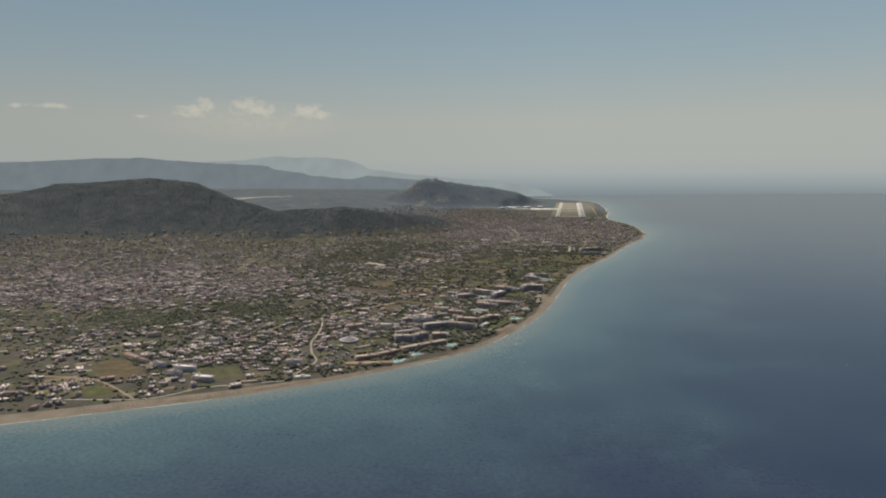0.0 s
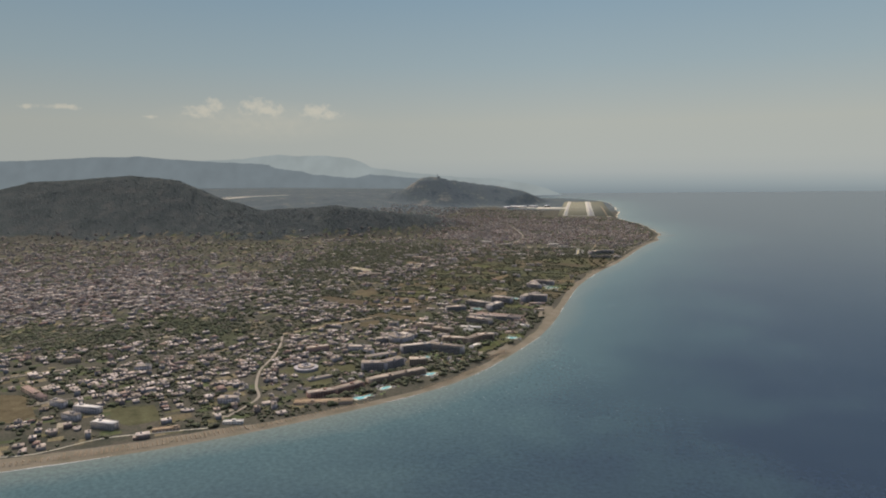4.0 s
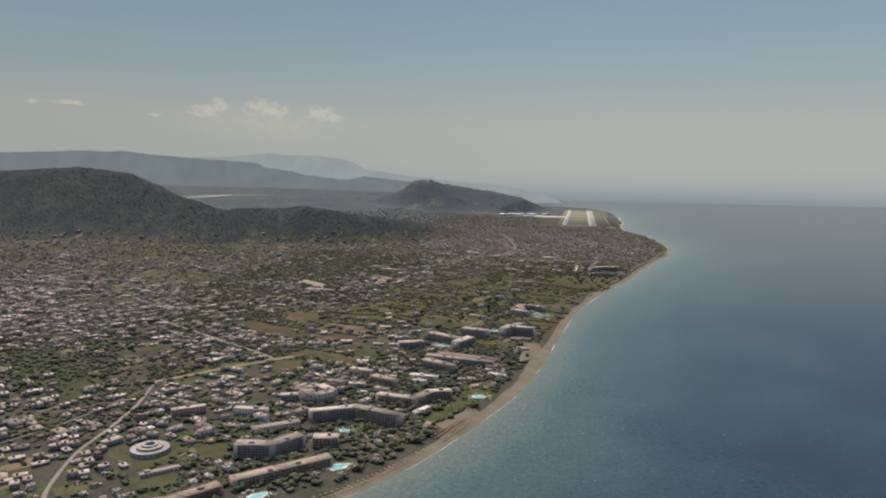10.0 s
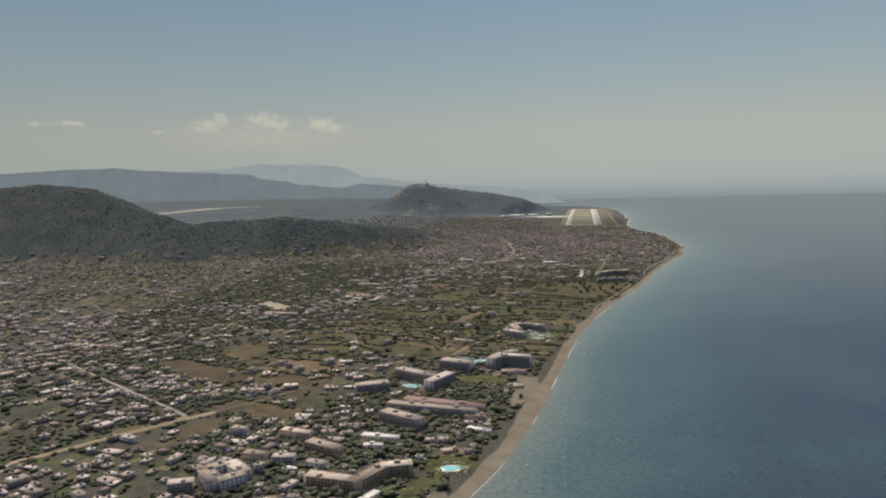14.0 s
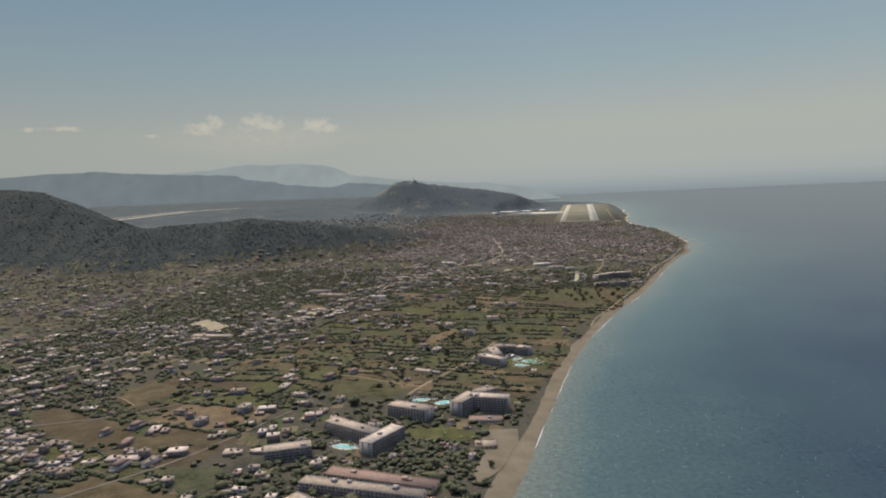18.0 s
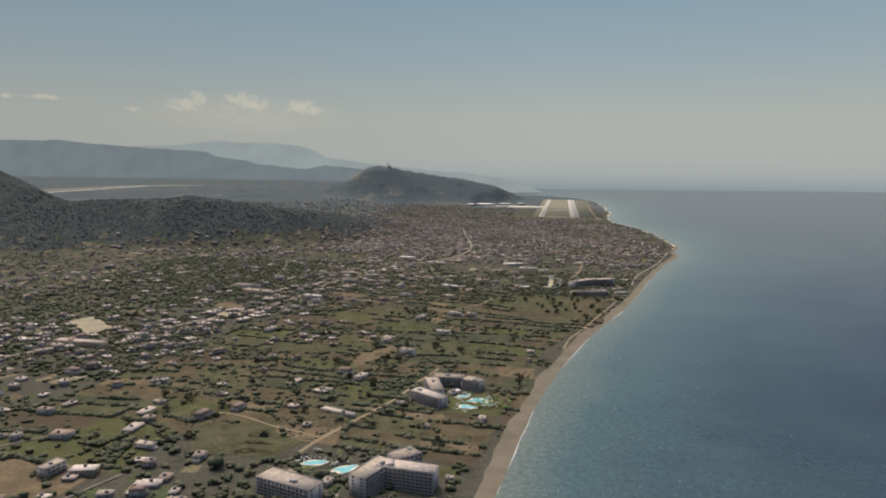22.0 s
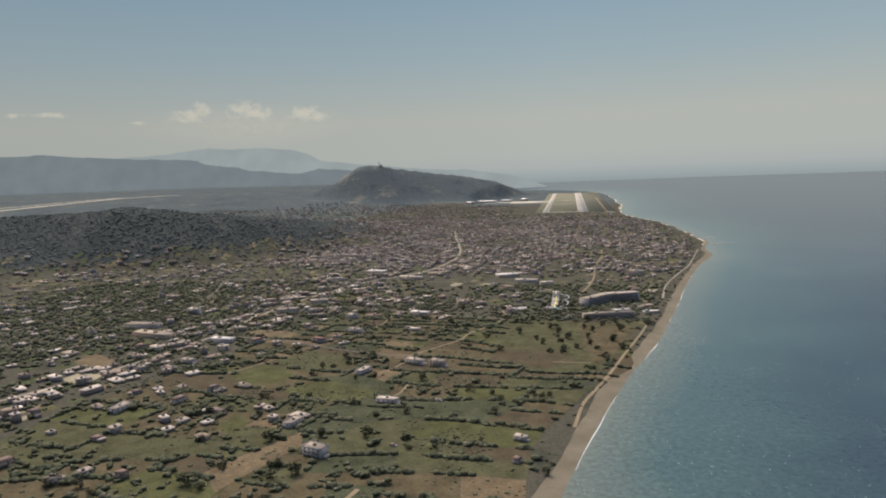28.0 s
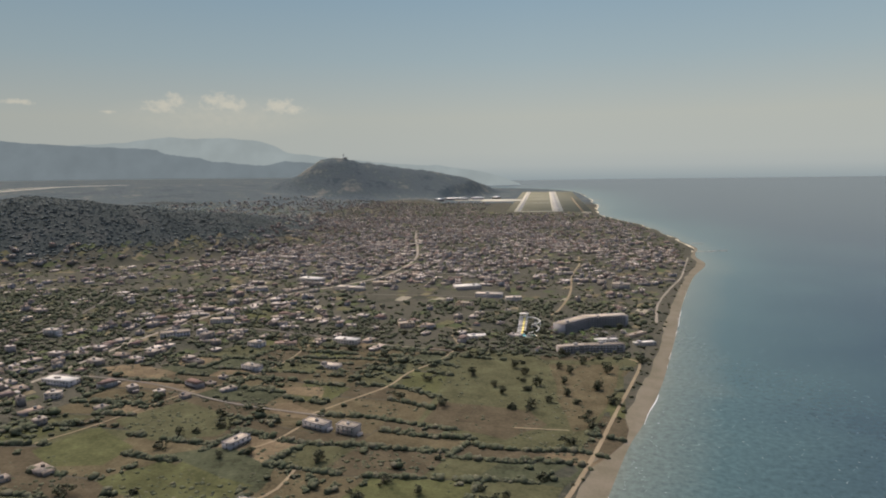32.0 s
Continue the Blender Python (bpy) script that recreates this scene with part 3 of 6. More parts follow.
def sea_sheet():
    xs = steps((-2500, -500, 90), (-500, 500, 12), (500, 1300, 70), (1300, 6200, 350))
    ys = steps((-5200, 0, 350), (0, 300, 40), (300, 2300, 14), (2300, 3400, 60), (3400, 6200, 250))
    X, Y = np.meshgrid(xs, ys)
    d = inland(X, Y)
    me, _, _ = grid_sheet("sea", xs, ys, lambda a, b: np.where(inland(a, b) > 60, -6.0, 0.0), [M_SEA])
    at = me.attributes.new("offshore", "FLOAT", "POINT")
    at.data.foreach_set("value", np.clip(np.where(d > 0, 0, -d) / 330, 0, 1).astype(np.float32).ravel())
    return tagged(new("sea", me), "calm blue sea, turquoise in the shallows along the beach", "sea", kind="structure")


sea = sea_sheet()


def shore_band(name, y0, y1, d0, d1, lift, mat, label, category, step=5.0, wobble=2.0, seed=0, kind="structure"):
    """A band along the water's edge between the distances d0 and d1 inland."""
    ys = np.arange(y0, y1, step)
    c = np.stack([np.interp(ys, CY, CX), ys], 1)
    a = tangent(c[:, 0], ys)
    nrm = np.stack([-np.sin(a), np.cos(a)], 1)
    cols = []
    ks = (0, 0.33, 0.66, 1)
    for k in ks:
        dd = d0(ys) + (d1(ys) - d0(ys)) * k
        if k == 1 or (k == 0 and wobble < 1.5):
            dd = dd + wobble * (vnoise(ys + seed * 100, ys * 0, 22) - 0.5) * 2
        p = c + nrm * dd[:, None]
        cols.append(np.column_stack([p, np.maximum(height(p[:, 0], p[:, 1]), 0.0 if d0(0.0) > 0 else -0.03) + lift]))
    n = len(ys)
    i = np.arange(n - 1)
    q = np.concatenate([np.stack([b * n + i, b * n + i + 1, (b + 1) * n + i + 1, (b + 1) * n + i], 1) for b in range(len(ks) - 1)])
    return tagged(new(name, raw_mesh(name, np.concatenate(cols), q, mats=[mat], smooth=True)), label, category, kind=kind)


BEACH_Y = (-300, 430, 470, 490, 512, 555, 638, 703, 781, 848, 884, 914, 940, 980, 1050, 1110, 1150, 1228, 1370, 1445, 1519, 1649, 1732, 1814, 1924, 2467)
BEACH_W = (16, 16, 14, 12, 9, 6, 6.5, 8.5, 7.5, 10, 9.5, 7.5, 7, 7, 9, 8, 7, 8.5, 7.5, 7, 6, 6, 8, 5, 1.4, 1.0)
shore_band("beach", -300, 2600, lambda y: -0.6 + 0 * np.asarray(y, float), lambda y: np.interp(y, BEACH_Y, BEACH_W), 0.06, M_SAND, "long strip of tan sand and shingle beach beside the sea", "beach")


# ---- backdrop of far mountains ----
def mountains(name, profile, y, colour, label):
    """A far range: a crest line with slopes running down towards the viewer and away."""
    px, pz = np.array(profile, float).T
    xs = np.arange(px[0], px[-1], 18.0)
    crest = np.interp(xs, px, pz) + (vnoise(xs, xs * 0, 70, 4) - 0.5) * 9
    rows = []
    for k, drop in ((0, 0.0), (1, 0.25), (2, 0.6), (3, 1.0)):
        rows.append(np.stack([xs, y + 0.165 * xs - 40.0 * k + 10 * vnoise(xs, xs * 0 + k, 50), crest * (1 - drop) - 20 * drop], 1))
    n = len(xs)
    i = np.arange(n - 1)
    q = np.concatenate([np.stack([(b + 1) * n + i, (b + 1) * n + i + 1, b * n + i + 1, b * n + i], 1) for b in range(3)])
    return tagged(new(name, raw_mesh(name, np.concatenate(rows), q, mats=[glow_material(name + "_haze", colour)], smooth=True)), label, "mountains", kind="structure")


# distance haze is put into each range's own glowing colour
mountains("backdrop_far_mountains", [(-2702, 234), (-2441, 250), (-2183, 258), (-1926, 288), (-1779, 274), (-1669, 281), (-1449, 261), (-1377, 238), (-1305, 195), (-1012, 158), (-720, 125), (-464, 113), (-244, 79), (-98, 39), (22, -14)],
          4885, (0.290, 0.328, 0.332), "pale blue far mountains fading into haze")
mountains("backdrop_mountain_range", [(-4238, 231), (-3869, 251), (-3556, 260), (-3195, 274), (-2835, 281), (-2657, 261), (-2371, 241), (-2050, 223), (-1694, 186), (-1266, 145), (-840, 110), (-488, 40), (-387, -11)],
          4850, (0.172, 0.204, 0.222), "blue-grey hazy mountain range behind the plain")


# ---- roads and tracks ----
MAIN_ROAD = [(-418, 908), (-322, 1042), (-253, 1159), (-224, 1223), (-205, 1285), (-196, 1369), (-179, 1443), (-156, 1520), (-125, 1572), (-99, 1630), (-92, 1734), (-107, 1842), (-126, 1943), (-144, 2058)]
WHITE_ROAD = [(-260, 727), (-247, 743), (-232, 765), (-215, 787), (-196, 811)]
LANE = [(-79, 965), (-75, 981), (-66, 1006), (-54, 1040), (-48, 1069), (-40, 1100)]
SAND_ROAD = [(-58, 1268), (-46, 1287), (-33, 1308), (-27, 1330), (-15, 1352), (-8, 1382), (-14, 1407)]
SHORE_TRACK = [(37, 1168), (42, 1198), (49, 1219), (58, 1247), (72, 1294), (83, 1330), (91, 1360), (87, 1369)]
SHORE_ROAD = [(117, 1459), (129, 1520), (150, 1585), (173, 1650), (195, 1733), (210, 1789)]
PALE_ROAD = [(44, 1463), (54, 1488), (66, 1556), (73, 1644), (85, 1720), (88, 1778)]
SIDE_ROADS = [[(-349, 511), (-308, 557), (-268, 632), (-255, 722)], [(-476, 608), (-403, 635), (-308, 642), (-256, 689)],
              [(-540, 559), (-467, 636), (-430, 750), (-361, 880), (-322, 1042)], [(-719, 793), (-563, 831), (-418, 908)], [(-196, 811), (-165, 860), (-139, 930)],
              [(-301, 880), (-240, 910), (-188, 964)], [(-9, 1372), (-61, 1381), (-117, 1397), (-188, 1406)],
              [(-211, 1304), (-146, 1294), (-99, 1276), (-52, 1266)], [(-99, 1630), (-21, 1639), (63, 1649)], [(-92, 1734), (26, 1741), (88, 1778), (149, 1816)], [(-107, 1842), (-11, 1887), (65, 1998)],
              [(-156, 1520), (-50, 1528), (53, 1519)], [(-307, 1304), (-268, 1369), (-276, 1443), (-303, 1517)], [(-404, 1158), (-372, 1276), (-333, 1387)], [(-526, 1128), (-451, 1069), (-322, 1042)]]
roads = [(MAIN_ROAD, 2.7, M_ROAD, "wide pale asphalt main road through the town", "road"), (WHITE_ROAD, 4.6, M_TRACK, "bright unfinished road across the fields", "road"),
         (LANE, 1.9, M_TRACK, "pale dusty lane between fields", "road"), (SAND_ROAD, 1.3, M_TRACK, "sandy track winding between fields", "track"),
         (SHORE_TRACK, 1.5, M_TRACK, "sandy track behind the beach", "track"), (SHORE_ROAD, 1.7, M_ROAD, "narrow grey road along the shore", "road"),
         (PALE_ROAD, 1.7, M_TRACK, "pale winding lane between houses", "road")]
roads += [([(-366, 897), (-327, 873), (-256, 830), (-209, 801)], 2.2, M_ROAD, "pale asphalt street lined with houses", "road"),
          ([(-456, 532), (-429, 547), (-402, 569), (-381, 589), (-360, 599)], 1.9, M_ROAD, "pale street between fields and houses", "road"), ([(-420, 476), (-376, 477), (-361, 476), (-341, 466), (-318, 451), (-305, 442)], 2.2, M_TRACK, "wide dusty road running down to the beach", "road"), ([(-352, 431), (-337, 434), (-315, 437), (-288, 447), (-266, 472), (-241, 485), (-211, 499)], 0.9, M_CONCRETE, "pale concrete promenade along the back of the beach", "road"),
          ([(-151, 1224), (-140, 1243), (-124, 1281), (-107, 1306), (-95, 1341), (-93, 1394)], 1.0, M_TRACK, "thin dusty lane between fields and hedges", "road"),
          ([(-70, 1230), (-63, 1239), (-57, 1257)], 1.3, M_TRACK, "short farm track between fields", "track"), ([(-53, 1192), (-48, 1202), (-47, 1216)], 1.3, M_TRACK, "short farm track beside a field", "track"),
          ([(-260, 727), (-243, 679), (-235, 642), (-230, 612), (-217, 578), (-205, 557), (-205, 541), (-209, 517)], 1.9, M_ROAD, "curving pale street past the round building", "road"),
          ]
roads += [([(-146, 1001), (-130, 1001), (-120, 999), (-101, 990), (-87, 986), (-76, 982)], 1.2, M_TRACK, "pale farm road beside a clipped hedge", "road"),
          ([(27, 1264), (38, 1264), (49, 1264)], 1.0, M_TRACK, "straight sandy path across the dry field", "track"),
          ([(-279, 932), (-262, 945), (-240, 931)], 0.9, M_TRACK, "thin dusty path between two fields", "track")]
for pts in SIDE_ROADS:
    roads.append((pts, 1.3, M_STREET, "narrow worn asphalt side street", "road"))
for n, (pts, w, m, lab, cat) in enumerate(roads):
    ribbon("road", pts, w, 0.16 + 0.012 * n, m, lab, cat)
ROAD_PTS = np.concatenate([np.column_stack([spline(p, 3.0), np.full(len(spline(p, 3.0)), w)]) for p, w, *_ in roads])


def near_road(x, y, extra):
    x, y = np.asarray(x), np.asarray(y)
    hit = np.zeros(x.shape, bool)
    for rx, ry, w in ROAD_PTS:
        hit |= (x - rx) ** 2 + (y - ry) ** 2 < (w / 2 + extra) ** 2
    return hit


# ---- the airport ----
def airport():
    ax = math.atan2(24, 1170)
    m = Matrix.Translation((96, 2552, 0)) @ pose(0, 0, 0, 0, 0, -math.degrees(ax))
    lev = 3.2

    def slab(name, x, y, w, d, z, mat, parent, label="", skew=0.0):
        p = Pieces()
        p.box(x, (y + d / 2) * 0.805, lev - 1.5, w, d * 0.805, 1.5 + z, skew, 0)
        ob = part(name, p.mesh(name, [mat]), parent, label)
        ob.matrix_basis = m
        return ob

    strip = thing("runway", "long runway with pale shoulders and a grey worn centre", "runway", kind="structure")
    slab("shoulder", 0, 0, 25, 1453, 0.0, M_CONCRETE, strip, "pale bleached shoulder")
    slab("asphalt", -1.5, 6, 14, 1440, 0.02, M_RUNWAY, strip)
    for k in range(8):
        slab("threshold_bar", -6.5 + k * 1.45, 10, 0.8, 12, 0.05, M_CANVAS, strip)
    for k in range(26):
        slab("centre_line", -1.5, 40 + k * 54, 0.7, 26, 0.05, M_CANVAS, strip)
    for k in (-1, 1):
        slab("touchdown_mark", -1.5 + 4.2 * k, 130, 2.4, 24, 0.05, M_CANVAS, strip)
    taxi = thing("taxiway", "pale concrete taxiway beside the runway", "taxiway", kind="structure")
    slab("taxi_strip", -90, 6, 15, 1440, 0.0, M_CONCRETE, taxi)
    slab("taxi_centre", -90, 12, 5, 1425, 0.02, M_RUNWAY, taxi)
    slab("cross_taxiway", -46, -6, 104, 15, -0.02, M_CONCRETE, taxi)
    slab("end_strip", 62, -45, 20, 14, -0.05, M_CONCRETE, taxi)
    slab("perimeter_strip", 55, -30, 5, 900, -0.06, M_TRACK, taxi)
    slab("approach_track", 22, -70, 1.6, 64, -0.06, M_TRACK, taxi)
    slab("approach_track", -28, -60, 1.4, 54, -0.06, M_TRACK, taxi)
    for y in (430, 690, 980, 1250, 1420):
        slab("link", -45, y, 76, 9, -0.02, M_CONCRETE, taxi)
    slab("apron", -150, 560, 132, 150, -0.02, M_CONCRETE, taxi, "broad bright concrete apron")
    slab("apron", -250, 640, 110, 60, -0.04, M_CONCRETE, taxi, "broad bright concrete apron")
    grass = thing("runway_grass", "flat dull grass between runway and taxiway", "grass", kind="structure")
    slab("turf", -20, -10, 190, 1450, -0.12, FIELD["airfield grass"], grass)
    # terminal and hangars beyond the apron
    for k, (x, y, w, d, h) in enumerate(((-300, 690, 70, 18, 5), (-345, 610, 30, 22, 6), (-240, 760, 40, 16, 4), (-180, 760, 26, 18, 6))):
        hall = thing("airport_building" if k < 2 else "hangar", "long pale airport building beside the apron", "building", "airport buildings")
        p = Pieces()
        p.box(x, y * 0.805, lev - 1, w, d, h + 1)
        wall = part("body", p.mesh("body", [M_WHITE]), hall)
        wall.matrix_basis = m
        p = Pieces()
        p.hip(x, y * 0.805, lev + h, w + 2, d + 2, 1.6)
        roof = part("roof", p.mesh("roof", [M_STEEL]), hall)
        roof.matrix_basis = m


airport()


def old_airfield():
    line = [(-1192, 2970), (-1308, 2750), (-1444, 2520), (-1597, 2290)]
    ob = ribbon("airfield_strip", line, 26, 1.4, M_CONCRETE, "bleached strip of an old airfield on the inland plain", "runway", 25)
    ribbon("airfield_strip", [(-1232, 2920), (-1386, 2720), (-1580, 2480)], 12, 1.6, M_CONCRETE, "bleached strip of an old airfield on the inland plain", "runway", 25)
    return ob


old_airfield()


# ---- hotels ----
TAKEN = []      # x, y, radius kept free of houses and trees
STOREY, BAY = 1.34, 1.75


def balcony_mesh(mat, depth=0.7):
    p = Pieces()
    p.box(0, 0.02, 0.2, BAY * 0.84, 0.08, STOREY * 0.68, 0, 1)         # glazed doors
    p.box(0, -depth / 2, 0.0, BAY, depth, 0.10, 0, 0)                    # floor plate
    p.box(0, -depth + 0.04, 0.10, BAY, 0.06, 0.46, 0, 0)                 # parapet
    p.box(BAY * 0.48, -depth * 0.42, 0.10, 0.06, depth * 0.84, STOREY - 0.16, 0, 0)    # party wall
    return p.mesh("balcony", [mat, M_GLASS])


def window_mesh(mat):
    p = Pieces()
    p.box(0, 0.0, 0.38, BAY * 0.52, 0.06, STOREY * 0.5, 0, 1)
    p.box(0, -0.03, 0.32, BAY * 0.6, 0.12, 0.06, 0, 0)
    return p.mesh("window", [mat, M_GLASS])


KIT = {}


def hotel(name, wings, width, storeys, mat, label, roof=None, category="hotel", front="balcony", base=None, ends=True):
    """A long flat-roofed block of one or more wings, each a line of points along its middle."""
    if mat.name not in KIT:
        KIT[mat.name] = (balcony_mesh(mat), window_mesh(mat))
    bal, win = KIT[mat.name]
    x0, y0 = np.mean([p for w in wings for p in w], axis=0)
    z0 = hz(x0, y0) - 0.1 if base is None else base
    top = thing(name, label, category, "hotels", pose(x0, y0, z0))
    H = storeys * STOREY
    for wi, w in enumerate(wings):
        w = np.array(w, float) - (x0, y0)
        for si, (a, b) in enumerate(zip(w, w[1:])):
            d = b - a
            n = np.linalg.norm(d)
            yaw = math.atan2(d[1], d[0])
            c = (a + b) / 2
            for k in range(int(n / 5) + 2):
                q = a + d * k / (int(n / 5) + 1)
                TAKEN.append((x0 + q[0], y0 + q[1], width / 2 + 2.2))
            lift = 0.012 * ((si + wi) % 3)
            p = Pieces()
            p.box(*c, -2.0, n + width * 0.45 * (len(w) > 2), width, H + 2.0 + lift, yaw)
            part("body", p.mesh("body", [mat]), top)
            p = Pieces()
            for k, (wx, wd, dy) in enumerate(((n + 0.3 + width * 0.45 * (len(w) > 2), width + 0.3, 0),)):
                p.box(*c, H + 0.03 + lift, wx, wd, 0.22, yaw, 0)
            nrm = np.array((-d[1], d[0])) / n
            deck = part("roof", p.mesh("roof", [roof or M_ROOF]), top)
            for s in (-1, 1):
                t = Pieces()
                t.box(*(c + nrm * s * (width / 2 + 0.02)), H + 0.25 + lift, n + 0.1, 0.2, 0.32, yaw)
                part("parapet", t.mesh("parapet", [mat]), deck)
            # plant rooms on the roof
            rnd = random.Random(int(n * 100) + si)
            for k in range(max(1, int(n / 14))):
                p = Pieces()
                e = a + d * rnd.uniform(0.15, 0.85) + nrm * rnd.uniform(-0.25, 0.25) * width
                p.box(*e, H + 0.2, rnd.uniform(1.4, 3.0), rnd.uniform(1.2, 2.2), rnd.uniform(0.7, 1.3), yaw)
                part("plant_room", p.mesh("plant_room", [mat]), deck)
            # bays along both long sides
            m = max(2, int(n / BAY))
            for s in (-1, 1):
                out = nrm * s
                face = out[1] < 0.35
                if not face:
                    continue
                turn = math.degrees(math.atan2(out[1], out[0])) + 90
                for f in range(storeys):
                    for i in range(m):
                        q = a + d * ((i + 0.5) / m) + out * (width / 2 + 0.01)
                        ob = part("balcony" if front == "balcony" else "window", bal if front == "balcony" else win, top)
                        ob.matrix_basis = pose(q[0], q[1], f * STOREY + 0.1, 0, 0, turn) @ Matrix.Diagonal((n / m / BAY, 1, 1, 1))
            if ends and len(w) == 2:
                for e, sgn in ((a, -1), (b, 1)):
                    out = d / n * sgn
                    if out[1] > 0.4:
                        continue
                    turn = math.degrees(math.atan2(out[1], out[0])) + 90
                    for f in range(storeys):
                        for k in (-0.25, 0.25):
                            q = e + out * 0.01 + nrm * k * width
                            ob = part("window", win, top)
                            ob.matrix_basis = pose(q[0], q[1], f * STOREY + 0.1, 0, 0, turn)
    return top


hotel("hotel", [[(-133, 686), (-110, 699), (-82, 691)]], 6.5, 5, M_WHITE, "long bent white hotel with rows of balconies beside the beach")
hotel("hotel", [[(-154, 727), (-148, 735)], [(-147, 736), (-134, 726)], [(-134, 725), (-142, 716)], [(-143, 715), (-154, 726)]], 7, 4, M_GREYHOTEL, "square grey hotel built round a courtyard", M_ROOF, front="window")
hotel("hotel", [[(-104, 730), (-81, 727), (-73, 744), (-62, 748)]], 7, 4, M_TANHOTEL, "angled tan hotel with dark balconies behind the lawn")
hotel("hotel", [[(-151, 631), (-135, 634), (-126, 648)]], 8, 5, M_GREYHOTEL, "curved terraced grey hotel with stepped balconies")
hotel("hotel", [[(-170, 563), (-155, 573), (-142, 591)]], 7, 3, M_BRICKRED, "low red-brown hotel row facing the pools")
hotel("hotel", [[(-137, 599), (-122, 614), (-104, 632)]], 7, 3, M_TANHOTEL, "low tan hotel row facing the sea")
hotel("hotel", [[(-106, 903), (-77, 887)], [(-68, 896), (-78, 873)]], 8, 5, M_WHITE, "off-white L-shaped hotel beside a pool")
hotel("hotel", [[(-94, 819), (-69, 806)]], 8, 4, M_WHITE, "white flat-roofed hotel block with dark balconies")
hotel("hotel", [[(-96, 838), (-41, 829)]], 7, 3, M_GREYHOTEL, "long low grey hotel wing")
hotel("hotel", [[(-89, 851), (-38, 841)]], 8, 2, M_TANHOTEL, "low tan hotel wing with tiled roof", M_TILES)
hotel("hotel", [[(-125, 863), (-105, 872)]], 9, 4, M_GREYHOTEL, "grey apartment hotel with flat roof")
hotel("hotel", [[(-80, 931), (-57, 923)]], 9, 5, M_GREYHOTEL, "broad grey hotel block beside a lawn")
hotel("hotel", [[(-44, 932), (-37, 950)], [(-39, 946), (-16, 943)], [(-35, 952), (-27, 960)]], 8, 6, M_GREYHOTEL, "tall stepped grey hotel near the beach")
hotel("hotel_annex", [[(-36, 926), (-18, 927)]], 7, 1, M_WHITE, "single-storey annex with terracotta roof", M_TILES, front="window")
hotel("hotel", [[(-44, 1045), (-27, 1033)], [(-38, 1071), (-21, 1071)], [(-20, 1069), (-10, 1065)], [(-39, 1066), (-32, 1045)]], 7, 4, M_GREYHOTEL, "cluster of low grey hotel wings round a pool")
hotel("hotel", [[(52, 1421), (70, 1442), (94, 1449)]], 8, 5, M_GREYHOTEL, "big curved grey hotel with pale flat roof")
hotel("hotel", [[(50, 1377), (65, 1382), (85, 1385)]], 5, 3, M_WHITE, "low curved white hotel wing with roof terrace")
hotel("hotel", [[(-119, 652), (-106, 655)]], 8, 4, M_TANHOTEL, "tan hotel block with roof terrace beside a pool")
hotel("hotel", [[(-158, 660), (-137, 677)]], 6, 2, M_GREYHOTEL, "long low hotel wing with pale flat roof", front="window")
hotel("apartment_block", [[(-378, 542), (-345, 522)]], 5, 2, M_TANHOTEL, "long terrace of houses under a terracotta roof", M_TILES, "apartment block", "window")
hotel("apartment_block", [[(-335, 518), (-323, 514)]], 5, 3, M_WHITE, "three-storey white apartment block with roof terraces", None, "apartment block", "window")
hotel("apartment_block", [[(-310, 498), (-298, 495)]], 5, 3, M_WHITE, "white apartment block beside a green field", None, "apartment block", "window")
hotel("apartment_block", [[(-312, 511), (-293, 509)]], 5, 3, M_WHITE, "white apartment block with bright flat roof", M_CANVAS, "apartment block", "window")
hotel("apartment_block", [[(-282, 489), (-266, 487)]], 6, 3, M_WHITE, "long white apartment block near the beach", M_CANVAS, "apartment block", "window")
hotel("apartment_block", [[(-396, 603), (-386, 611)]], 6, 3, M_TANHOTEL, "tan apartment block below a dark grove", None, "apartment block", "window")
hotel("apartment_block", [[(-327, 597), (-316, 600)]], 6, 3, M_GREYHOTEL, "grey three-storey apartment block among houses", None, "apartment block", "window")
hotel("pavilion", [[(-206, 508), (-194, 511)]], 4, 1, M_CANVAS, "long white-roofed pavilion on the beach", M_CANVAS, "pavilion", "window")
hotel("hotel", [[(-227, 542), (-214, 544)]], 6, 3, M_GREYHOTEL, "small grey hotel behind the beach", front="window")
hotel("restaurant", [[(-242, 488), (-228, 495)]], 5, 1, M_TANHOTEL, "low beach restaurant with brown reed roof", M_THATCH, "restaurant", "window")
hotel("apartment_block", [[(-214, 671), (-199, 683)]], 6, 3, M_BRICKRED, "reddish three-storey apartment block", None, "apartment block", "window")
hotel("apartment_block", [[(-181, 685), (-161, 686)]], 6, 3, M_WHITE, "long white three-storey apartment block", None, "apartment block", "window")
hotel("hotel_annex", [[(-184, 596), (-171, 610)]], 4, 1, M_GREYHOTEL, "low flat-roofed wing beside the round building", M_ROOF, "building", "window")
hotel("hotel", [[(-163, 710), (-153, 714)]], 6, 4, M_WHITE, "white four-storey hotel block with balconies")
hotel("hotel", [[(-147, 751), (-135, 750)]], 6, 3, M_TANHOTEL, "three-storey tan apartment hotel", front="window")
hotel("hotel", [[(-131, 749), (-120, 750)]], 6, 3, M_GREYHOTEL, "three-storey grey apartment hotel with balconies")
hotel("hotel", [[(-141, 784), (-124, 780)]], 6, 3, M_TANHOTEL, "three-storey tan hotel with window rows", front="window")
hotel("hotel", [[(-121, 771), (-102, 763)]], 7, 3, M_TANHOTEL, "brown three-storey hotel behind tall trees")
